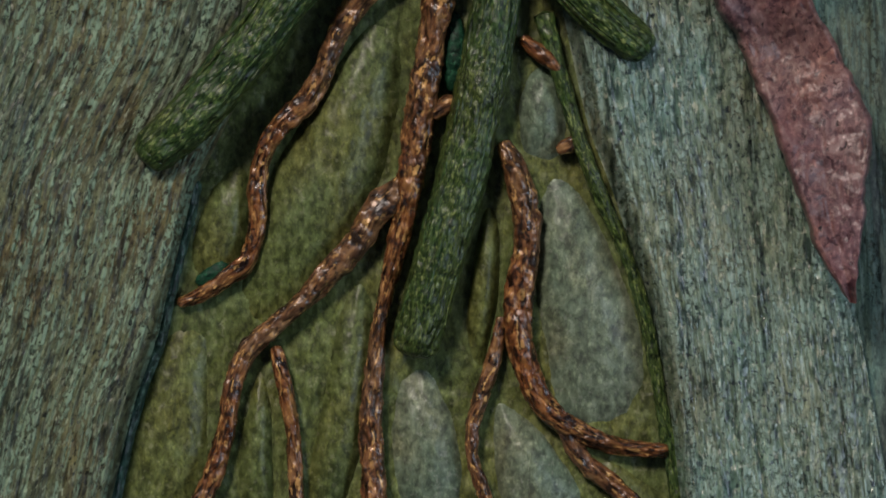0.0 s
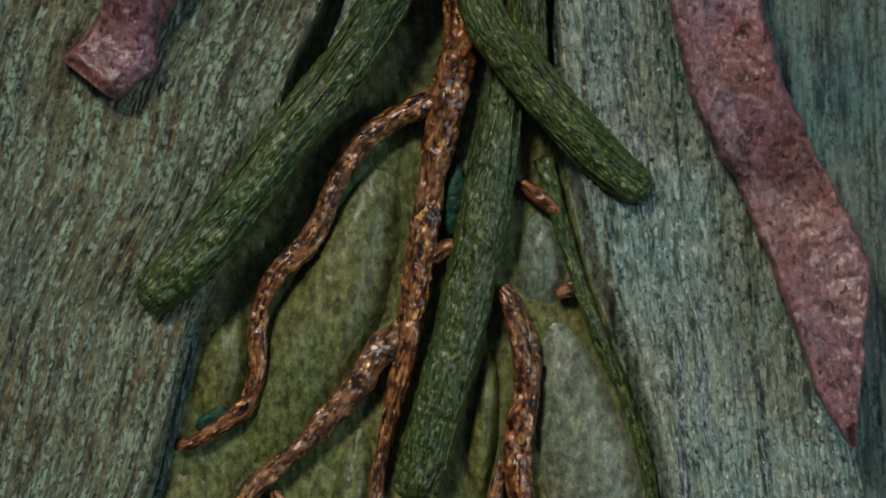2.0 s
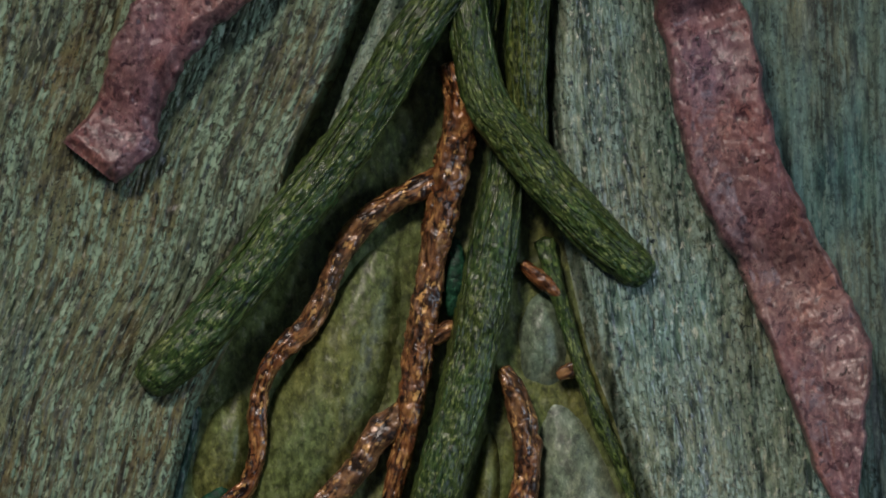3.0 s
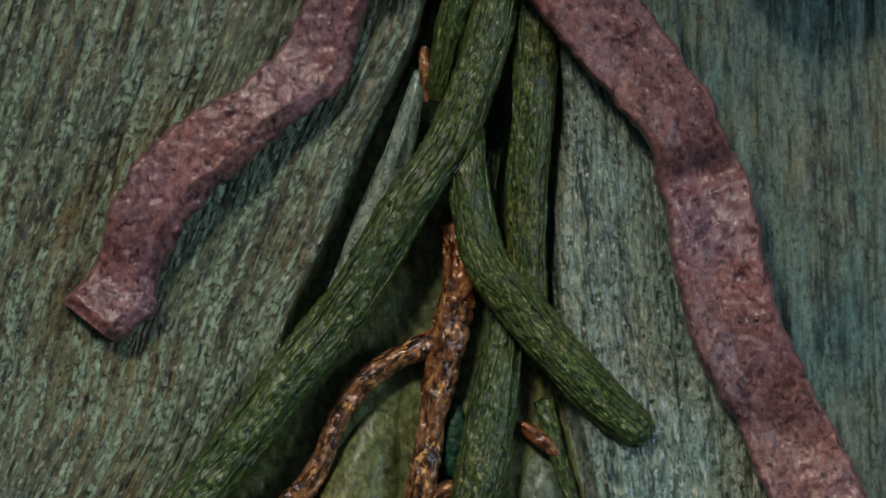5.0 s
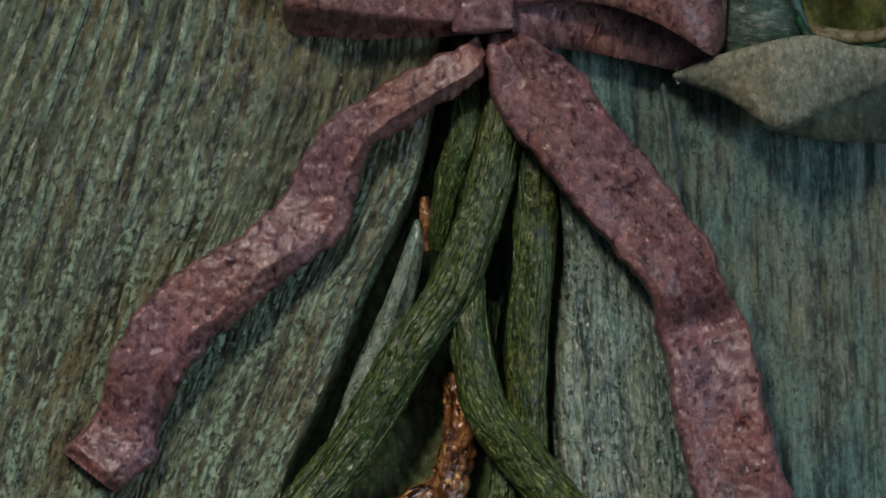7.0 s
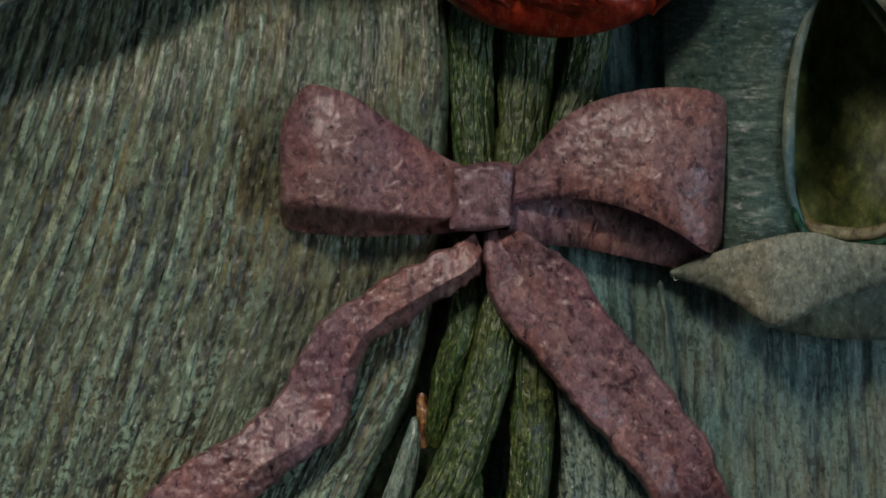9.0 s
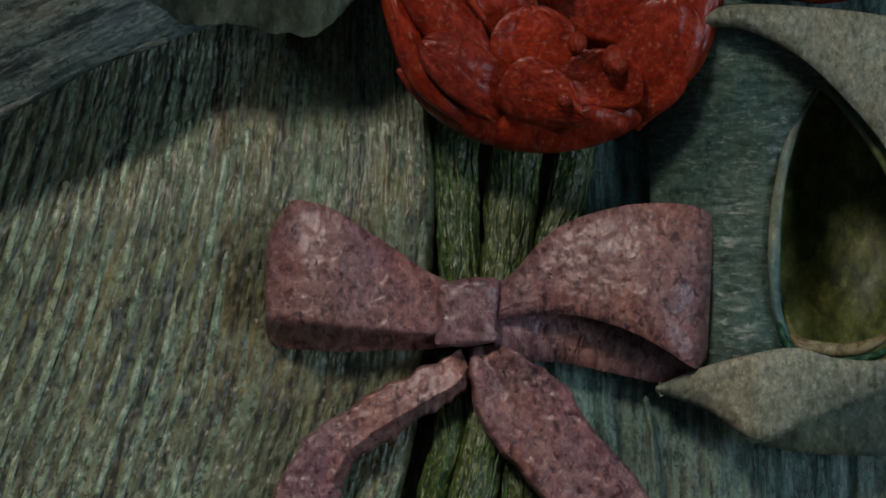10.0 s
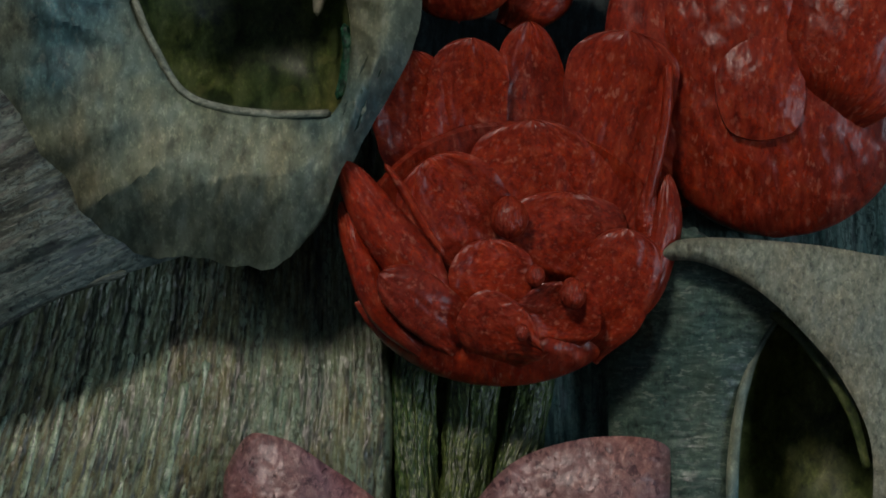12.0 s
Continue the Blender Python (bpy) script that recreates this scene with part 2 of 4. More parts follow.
LEAF_VEINED = paint("veined_leaf_paint", (0.04, 0.045, 0.03), (0.145, 0.15, 0.078), (0.24, 0.28, 0.145), (0.13, 0.24, 0.165), 7.0, 2.4, low=0.38, high=0.63, relief=0.5, rough=0.42, gloss=0.4, chips=1.0, streak=0.1, glint_fleck=(0.68, 0.82, 0.56), glint_flecks=0.55, lines=0.95, line=(0.38, 0.55, 0.37), line_size=(7.0, 0.6), chip=(0.09, 0.11, 0.15), coarse=0.62, brown=0.7, thinned=True)
LEAF_PALE = paint("pale_leaf_paint", (0.045, 0.07, 0.055), (0.2, 0.28, 0.19), (0.45, 0.57, 0.44), (0.15, 0.42, 0.35), 8.5, 2.4, low=0.38, high=0.63, relief=0.6, rough=0.32, gloss=0.6, chips=1.0, streak=0.1, glint_fleck=(0.84, 0.86, 0.66), glint_flecks=0.65, lines=0.75, line=(0.48, 0.67, 0.55), line_size=(9.0, 0.6), coarse=0.62)
LEAF_TEAL = paint("teal_leaf_paint", (0.05, 0.065, 0.05), (0.145, 0.185, 0.13), (0.26, 0.34, 0.24), (0.06, 0.28, 0.29), 7.0, 1.6, low=0.36, high=0.64, relief=0.4, rough=0.5, chips=0.6, streak=0.12, glint_fleck=(0.46, 0.55, 0.44), glint_flecks=0.3, gloss=0.25, lines=0.5, line=(0.28, 0.44, 0.36), line_size=(9.0, 0.5), wash=0.65)
CURL = paint("curled_leaf_paint", (0.12, 0.145, 0.1), (0.25, 0.3, 0.2), (0.4, 0.46, 0.33), (0.1, 0.24, 0.26), 5.0, 2.5, low=0.28, high=0.72, relief=0.3, chips=0.2, wash=0.95, glint_fleck=(0.5, 0.54, 0.42), glint_flecks=0.25, rough=0.6, gloss=0.2, coarse=0.5, shade=0.3, brown=0.5)
# Lighter copy of the curl paint: the lips' lit look is in the colour.
CURL_LIT = paint("lit_lip_paint", (0.16, 0.18, 0.13), (0.31, 0.345, 0.25), (0.45, 0.48, 0.36), (0.22, 0.31, 0.25), 7.0, 4.0, low=0.3, high=0.72, relief=0.6, rough=0.55, gloss=0.25, chips=0.45, wash=0.5, glint_fleck=(0.62, 0.62, 0.5), glint_flecks=0.35, coarse=0.6, shade=0.35, brown=0.45)
WALL = paint("curl_wall_paint", (0.03, 0.06, 0.052), (0.085, 0.15, 0.115), (0.21, 0.31, 0.24), (0.04, 0.15, 0.155), 3.4, 8.0, low=0.26, high=0.78, relief=0.35, rough=0.46, chips=0.5, wash=0.6, glint_fleck=(0.5, 0.58, 0.46), glint_flecks=0.4, gloss=0.35, coarse=0.6)
HOLLOW = paint("hollow_paint", (0.03, 0.05, 0.012), (0.12, 0.165, 0.04), (0.26, 0.3, 0.11), (0.02, 0.09, 0.04), 3.0, 2.0, relief=0.3, rough=0.55, chips=0.3, glint_fleck=(0.3, 0.3, 0.1), glint_flecks=0.3, gloss=0.4)
INNER = paint("inner_leaf_paint", (0.06, 0.08, 0.022), (0.155, 0.2, 0.06), (0.29, 0.37, 0.14), (0.19, 0.28, 0.12), 7.0, 4.0, relief=0.4, rough=0.44, gloss=0.32, wash=0.6, chips=0.4, glint_fleck=(0.48, 0.5, 0.3), glint_flecks=0.35)
INNER_PALE = paint("inner_leaf_pale_paint", (0.12, 0.15, 0.11), (0.23, 0.3, 0.2), (0.4, 0.49, 0.36), (0.22, 0.36, 0.24), 7.0, 4.4, relief=0.4, rough=0.45, gloss=0.32, wash=0.8, chips=0.3, glint_fleck=(0.58, 0.62, 0.5), glint_flecks=0.35, shade=0.4)
MOSS = paint("stem_paint", (0.012, 0.028, 0.008), (0.058, 0.1, 0.022), (0.21, 0.29, 0.08), (0.05, 0.18, 0.06), 15.0, 4.0, low=0.39, high=0.62, relief=0.8, rough=0.36, gloss=0.45, chips=0.95, warp=1.6, glint_fleck=(0.5, 0.6, 0.2), glint_flecks=0.7, chip=(0.1, 0.16, 0.2), coarse=0.66, speck=(14.0, 7.0))
COPPER = paint("root_paint", (0.02, 0.009, 0.006), (0.26, 0.1, 0.036), (0.68, 0.36, 0.13), (0.28, 0.19, 0.12), 7.5, 2.4, low=0.41, high=0.61, relief=1.0, rough=0.32, gloss=0.55, metal=0.1, chips=0.95, warp=0.8, brown=0.5, glint_fleck=(1.4, 0.82, 0.28), glint_flecks=0.8, speck=(9.0, 5.5), shade=0.85)
RIBBON = paint("ribbon_paint", (0.13, 0.062, 0.062), (0.33, 0.18, 0.165), (0.54, 0.35, 0.29), (0.34, 0.2, 0.3), 6.0, 4.4, low=0.3, high=0.72, relief=0.6, rough=0.4, gloss=0.38, pits=0.25, chips=0.75, warp=0.7, shade=0.85, brown=0.7, glint_fleck=(0.76, 0.55, 0.46), glint_flecks=0.35, chip=(0.14, 0.08, 0.17), speck=(5.5, 4.5), coarse=0.66)
TULIP = paint("petal_paint", (0.2, 0.016, 0.007), (0.39, 0.037, 0.012), (0.56, 0.095, 0.032), (0.35, 0.06, 0.045), 6.5, 2.6, low=0.3, high=0.74, relief=0.4, rough=0.34, gloss=0.2, chips=0.5, brown=0.4, glint_fleck=(0.74, 0.28, 0.17), glint_flecks=0.4, chip=(0.45, 0.35, 0.35), shade=0.9, coarse=0.62)
VEIN = paint("leaf_vein_paint", (0.1, 0.125, 0.08), (0.29, 0.41, 0.26), (0.5, 0.66, 0.45), (0.28, 0.48, 0.35), 9.0, 3.0, relief=0.5, rough=0.4, gloss=0.45, chips=0.7, glint_fleck=(0.8, 0.92, 0.68), glint_flecks=0.5)
EMERALD = paint("emerald_paint", (0.006, 0.035, 0.018), (0.018, 0.1, 0.048), (0.045, 0.2, 0.1), (0.02, 0.12, 0.09), 9.0, 6.0, relief=0.7, rough=0.55, gloss=0.2, chips=0.8, glint_fleck=(0.1, 0.36, 0.2), glint_flecks=0.4)
SAND = paint("sandy_paint", (0.12, 0.1, 0.045), (0.27, 0.24, 0.12), (0.4, 0.36, 0.2), (0.2, 0.22, 0.1), 6.0, 4.0, relief=0.4, rough=0.5, gloss=0.3)
RIM = paint("leaf_edge_paint", (0.012, 0.03, 0.024), (0.05, 0.11, 0.08), (0.18, 0.34, 0.25), (0.05, 0.15, 0.12), 10.0, 4.0, relief=1.0, rough=0.45, gloss=0.4, chips=0.7, glint_fleck=(0.4, 0.6, 0.48), glint_flecks=0.4)
BOARD = paint("board_paint", (0.02, 0.035, 0.04), (0.06, 0.1, 0.1), (0.12, 0.19, 0.19), (0.05, 0.12, 0.14), 6.0, 2.0)


def plaster(name, colour):
    mat = bpy.data.materials.new(name)
    mat.use_nodes = True
    tree = mat.node_tree
    bsdf = tree.nodes["Principled BSDF"]
    coords = tree.nodes.new("ShaderNodeTexCoord")
    grain = tree.nodes.new("ShaderNodeTexNoise")
    grain.inputs["Scale"].default_value, grain.inputs["Detail"].default_value = 3.0, 6.0
    tree.links.new(coords.outputs["Object"], grain.inputs["Vector"])
    mix = tree.nodes.new("ShaderNodeMix")
    mix.data_type = "RGBA"
    mix.inputs[6].default_value = (*[0.8 * c for c in colour], 1)
    mix.inputs[7].default_value = (*colour, 1)
    tree.links.new(grain.outputs["Fac"], mix.inputs[0])
    tree.links.new(mix.outputs[2], bsdf.inputs["Base Color"])
    bsdf.inputs["Roughness"].default_value = 0.8
    return mat


# Pale so that the unseen walls and ceiling bounce fill onto the panel.
PLASTER = plaster("wall_plaster", (0.68, 0.71, 0.74))
BOARDS = plaster("floor_boards", (0.16, 0.12, 0.09))


# ---- the unseen room, added round the panel ----
def box(name, low, high, material, label, category):
    me = bpy.data.meshes.new(name)
    bm = bmesh.new()
    bmesh.ops.create_cube(bm, size=1.0)
    for v in bm.verts:
        v.co = Vector([low[n] if v.co[n] < 0 else high[n] for n in range(3)])
    bmesh.ops.bevel(bm, geom=bm.edges[:], offset=0.004, segments=2, affect="EDGES")
    bm.to_mesh(me)
    bm.free()
    me.materials.append(material)
    return tagged(new(name, me), label, category, kind="structure")


box("floor", (-2.6, -3.9, -0.1), (2.6, 0.3, 0.0), BOARDS, "dark brown wooden floor of the room", "floor")
box("ceiling", (-2.6, -3.9, 3.3), (2.6, 0.3, 3.4), PLASTER, "unseen grey plastered ceiling that bounces fill", "ceiling")
box("wall_north", (-2.6, 0.05, 0.0), (2.6, 0.2, 3.3), PLASTER, "plain grey wall behind the carved panel", "wall")
box("wall_south", (-2.6, -3.9, 0.0), (2.6, -3.75, 3.3), PLASTER, "unseen grey wall behind the camera that bounces fill", "wall")
box("wall_west", (-2.6, -3.75, 0.0), (-2.45, 0.05, 3.3), PLASTER, "unseen grey side wall that bounces fill", "wall")
# Opening added beside the fill lamp; no real window is known here.
for low, high in (((2.45, -3.75, 0.0), (2.6, -2.7, 3.3)), ((2.45, -1.5, 0.0), (2.6, 0.05, 3.3)), ((2.45, -2.7, 0.0), (2.6, -1.5, 0.65)), ((2.45, -2.7, 1.85), (2.6, -1.5, 3.3))):
    box("wall_east", low, high, PLASTER, "unseen grey side wall round an opening added for the fill lamp", "wall")


def backing_board():
    v, u = np.meshgrid(np.linspace(1150, -2350, 120), np.linspace(-560, 2150, 90), indexing="ij")
    h = -150 + 6 * rough_lumps(u / 70, v / 260)
    return slab("backing_board", u, v, h, 200, BOARD, back=True)


tagged(new("backing_board", backing_board()), "dark teal painted wooden board behind the carved leaves", "panel", kind="structure")


# ---- the broad leaves ----
def drift(v):
    """How far the grain has swung sideways at a height."""
    rise = np.maximum(0, -v - 600)
    return rise ** 2 / (rise + 300)


def leaf_sheet(name, left, right, top, bottom, shape, thick, material, columns, rows, slant=None, bend=0.0):
    s, v = np.meshgrid(np.linspace(0, 1, columns), np.linspace(bottom, top, rows), indexing="xy")
    a, b = along(left, v), along(right, v)
    u = a + s * (b - a)
    wide = float(np.mean(b - a))
    uv = np.stack([(s * wide - bend * drift(v) * (1 - s)) / 100.0 if slant is None else (u + slant * v) / 100.0, v / 100.0], -1)
    return slab(name, u, v, shape(u, v, s, a, b), thick, material, uv, back=True)


def left_shape(u, v, s, a, b):
    inward = b - u
    upper = ramp(-v, 300, 900)
    h = 14 + 10 * np.sin(s * 3.1) + 22 * np.exp(-((inward - 60) / 70) ** 2)
    h -= 75 * (1 - ramp(inward, 0, 34)) ** 2
    lean = (s * 900 - 0.42 * drift(v) * (1 - s)) * 1.9
    bend = 20 * lumps(v / 300, s * 4)
    h += (0.3 + 0.7 * upper) * (1 - 0.8 * ramp(-v, 1200, 1400)) * 6 * ramp(-u, -620, -60) * (np.abs(np.sin((lean + bend) / 24 + 1.5 * lumps(lean / 130, v / 500))) ** 2 - 0.5)
    h += 3.5 * rough_lumps(lean / 16, v / 120, 0, 3) + 2.0 * rough_lumps(lean / 10, v / 22, 3, 3)
    h -= 2.5 * ramp(lumps(lean / 9, v / 20, 7) + 0.6 * lumps(lean / 60, v / 120, 4), 0.2, 0.8)
    h -= 75 * ramp(-v, 1080, 1400)
    return h + 14 * lumps(u / 260, v / 400)


LEFT_EDGE = [(940, -480), (0, -330), (-900, -170), (-1700, -110)]
RIGHT_EDGE = [(940, 192), (882, 205), (720, 243), (590, 290), (540, 300), (400, 335), (320, 352), (200, 410), (100, 470), (0, 500), (-62, 515), (-132, 535),
    (-181, 560), (-311, 618), (-431, 660), (-541, 718), (-621, 755), (-700, 775), (-800, 795), (-1000, 806), (-1200, 812), (-1700, 790)]
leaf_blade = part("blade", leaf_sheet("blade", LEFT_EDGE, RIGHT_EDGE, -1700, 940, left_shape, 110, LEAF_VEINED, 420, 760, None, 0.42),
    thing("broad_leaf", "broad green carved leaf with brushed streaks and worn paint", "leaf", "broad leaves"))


def leaf_vein(share, top, bottom, seed):
    """A worn raised vein that follows the left leaf's face at a share of its width."""
    v = np.linspace(top, bottom, 60)
    a, b = along(LEFT_EDGE, v), along(RIGHT_EDGE, v)
    swing = 0.42 * drift(v)
    s = (900 * share + swing) / (900 + swing) + 0.006 * lumps(v / 200, seed) + 0.0012 * lumps(v / 50, seed)
    u = a + s * (b - a)
    worn = ramp(lumps(v / 60, seed + 3) + 0.4 * lumps(v / 25, seed + 8), -0.75, 0.15)
    h = left_shape(u, v, s, a, b) - 2.5 + 3 * worn
    half = 4.2 + 3.0 * worn + 1.0 * lumps(v / 40, seed + 5)
    return rod("vein", np.stack([u, v, h, half, 0.6 * half], 1), VEIN, sides=14, step=5.0, knots=0.25, grain=0.12, seed=seed)


for n in range(12):
    part("vein", leaf_vein(0.1 + 0.042 * n + 0.006 * lumps(n * 1.7, 3.1), -1190 + 60 * lumps(n * 2.3, 1.0) - 10 * n, -420 - 22 * n + 130 * lumps(n * 1.9, 5.0), 3.0 * n), leaf_blade.parent, "pale mint worn vein")
part("rim", rod("rim", [(200, 900, -50, 12, 14), (240, 720, -48, 12, 14), (286, 592, -48, 12, 14), (297, 540, -48, 12, 14), (331, 400, -50, 11, 13), (350, 318, -54, 9, 11)], RIM, seed=2.0, knots=0.25, grain=0.15, dents=0.12), leaf_blade.parent, "dark teal worn edge of the leaf")


def right_shape(u, v, s, a, b):
    inward = u - a
    h = 16 + 20 * np.exp(-((inward - 70) / 80) ** 2) - 70 * (1 - ramp(inward, 0, 40)) ** 2
    h -= 30 * (1 - ramp(b - u, 0, 60)) ** 2
    lean = s * 800
    h += 3.2 * rough_lumps(lean / 15, v / 130, 5, 3) + 2.0 * rough_lumps(u / 10, v / 22, 8, 3)
    h -= 2.5 * ramp(lumps(u / 9, v / 20, 7) + 0.6 * lumps(u / 60, v / 120, 4), 0.2, 0.8)
    h += 5 * (np.abs(np.sin(u / 24 + 2 * lumps(u / 90, v / 400))) ** 2 - 0.5) * ramp(v, 100, 500)
    return h + 12 * lumps(u / 230, v / 350, 2)


leaf_blade = part("blade", leaf_sheet("blade",
    [(940, 1206), (882, 1196), (740, 1180), (560, 1155), (450, 1120), (340, 1085), (230, 1042), (100, 1012), (0, 992), (-100, 975),
     (-200, 966), (-350, 972), (-500, 985), (-650, 960), (-800, 930)],
    [(940, 1585), (533, 1512), (368, 1490), (98, 1425), (-20, 1360), (-141, 1300), (-411, 1250), (-622, 1085), (-800, 965)], -800, 940, right_shape, 110, LEAF_PALE, 240, 560, -0.09),
    thing("broad_leaf", "pale grey-green carved leaf with fine lengthwise streaks", "leaf", "broad leaves"))
part("rim", rod("rim", [(962, 20, -42, 20, 14), (985, 110, -34, 15, 14), (1020, 230, -26, 14, 14), (1056, 330, -22, 15, 14), (1100, 430, -30, 13, 13), (1142, 560, -34, 13, 13), (1168, 700, -36, 13, 13), (1190, 840, -36, 12, 12), (1202, 930, -36, 12, 12)],
    MOSS, square=0.8, seed=4.0, knots=0.25, grain=0.15, dents=0.12), leaf_blade.parent, "dark mossy green edge of the leaf")


def far_shape(u, v, s, a, b):
    h = -26 + 26 * ramp(-v, 550, 900) - 30 * ramp(u, 1250, 1600)
    lean = u - 0.04 * v
    h = h - 60 * ramp(-v, 1000, 1200) * (1 - ramp(u, 1180, 1300))
    h = h - 150 * (1 - ramp(np.hypot((u - 1545) / 185, (v + 1095) / 295), 0.75, 1.0))
    h = h + 6 * (np.abs(np.sin(lean / 22 + 2 * lumps(lean / 90, v / 500))) ** 2 - 0.5)
    h += 3 * rough_lumps(lean / 15, v / 160, 12, 3) + 2 * rough_lumps(lean / 7, v / 40, 9, 2)
    return h + 10 * lumps(u / 230, v / 350, 6)


leaf_blade = part("blade", leaf_sheet("blade",
    [(940, 1480), (533, 1440), (368, 1420), (98, 1360), (-20, 1290), (-141, 1240), (-411, 1190), (-622, 1040), (-780, 930), (-900, 940), (-1050, 1000), (-1250, 1055), (-1700, 1150)],
    [(940, 2000), (-1700, 2050)], -1700, 940, far_shape, 220, LEAF_TEAL, 210, 480, -0.04),
    thing("broad_leaf", "blue-green carved leaf lying lower behind the ribbon", "leaf", "broad leaves"))


part("crease", rod("crease", [(1172, -800, 30, 5, 8), (1180, -740, 22, 6, 8), (1188, -660, 14, 6, 8), (1200, -590, 6, 5, 8), (1214, -520, -2, 4, 6)], LEAF_TEAL, seed=6.0, knots=0.3, grain=0.1), leaf_blade.parent, "thin raised crease of the leaf")


def swelling(a, b, wide_a, wide_b, rise, material, seed, base=-60, name="swelling"):
    """A smooth raised field of the inner leaf from a to b (u, v), with half widths at both ends."""
    f, r = np.meshgrid(np.linspace(0, 2 * np.pi, 150), np.linspace(0.004, 1, 64), indexing="ij")
    edge = 1 + 0.1 * lumps(np.cos(f) * 1.5 + seed, np.sin(f) * 1.5)
    y = np.sign(np.sin(f)) * np.abs(np.sin(f)) ** 0.8 * r * edge
    x = np.cos(f) * r * edge
    dv, du = b[1] - a[1], b[0] - a[0]
    size = math.hypot(du, dv)
    wide = wide_a + (wide_b - wide_a) * (y + 1) / 2
    u = (a[0] + b[0]) / 2 + du / 2 * y + wide * x * dv / size
    v = (a[1] + b[1]) / 2 + dv / 2 * y - wide * x * du / size
    h = base - 5 + (rise + 5) * np.clip(1 - r ** 2.4, 0, 1) ** 1.15 + 1.2 * rough_lumps(u / 22, v / 30, seed, 3) + 3 * lumps(u / 90, v / 120, seed) + 0.7 * rough_lumps(u / 8, v / 11, seed, 2)
    return slab(name, u, v, h, 16, material, back=True, ring=True)


def inner_leaf():
    leaf = thing("inner_leaf", "olive green hollow leaf with smooth swellings between roots", "leaf")
    v, u = np.meshgrid(np.linspace(960, -1750, 380), np.linspace(120, 1320, 200), indexing="ij")
    h = -56 + 4 * rough_lumps(u / 30, v / 38) + 6 * lumps(u / 120, v / 150) + 2.5 * rough_lumps(u / 9, v / 13, 5, 2) - 75 * ramp(-v, 900, 1250)
    part("back", slab("back", u, v, h, 40, INNER, back=True), leaf)
    for n, (a, b, wa, wb, rise, material) in enumerate((
        ((704, -10), (470, 600), 66, 118, 52, INNER), ((970, 275), (1085, 765), 45, 118, 46, INNER_PALE), ((425, 290), (370, 520), 34, 60, 26, INNER),
        ((330, 545), (270, 980), 50, 110, 22, INNER), ((462, 640), (450, 960), 24, 44, 36, INNER), ((650, 450), (570, 960), 40, 52, 40, INNER),
        ((740, 640), (770, 960), 55, 75, 36, INNER_PALE), ((880, 700), (990, 960), 32, 100, 40, INNER_PALE), ((950, 115), (965, 300), 40, 50, 34, INNER_PALE),
        ((870, 340), (845, 660), 22, 34, 34, INNER), ((1040, 800), (1180, 940), 26, 60, 18, INNER),
    )):
        part("swelling", swelling(a, b, wa, wb, rise, material, 3.3 * n), leaf, "pale bluish green swelling" if material is INNER_PALE else "olive green swelling")
    for n, points in enumerate(([(804, 20, -44, 9, 8), (808, 70, -36, 17, 12), (806, 120, -34, 19, 13), (798, 165, -44, 9, 8)], [(884, -520, -44, 8, 8), (880, -450, -36, 15, 12), (878, -400, -36, 15, 12), (880, -350, -44, 8, 8)], [(345, 500, -48, 8, 8), (372, 490, -44, 16, 10), (404, 466, -46, 12, 9)])):
        part("green_patch", rod("green_patch", points, EMERALD, seed=2.0 * n, knots=0.3, grain=0.15), leaf, "emerald green painted patch")


inner_leaf()


def narrow_leaf(points, seed, material):
    me = rod("narrow_leaf", points, material, square=0.8, knots=0.08, grain=0.05, seed=seed)
    return tagged(new("narrow_leaf", me), "narrow pale green leaf blade beside the stems", "leaf", "narrow leaves")


narrow_leaf([(566, -80, -22, 14, 16), (606, -172, -14, 24, 20), (662, -298, -10, 31, 22), (708, -418, -10, 25, 20), (732, -505, -14, 18, 16), (744, -560, -22, 10, 10)], 1.0, LEAF_PALE)


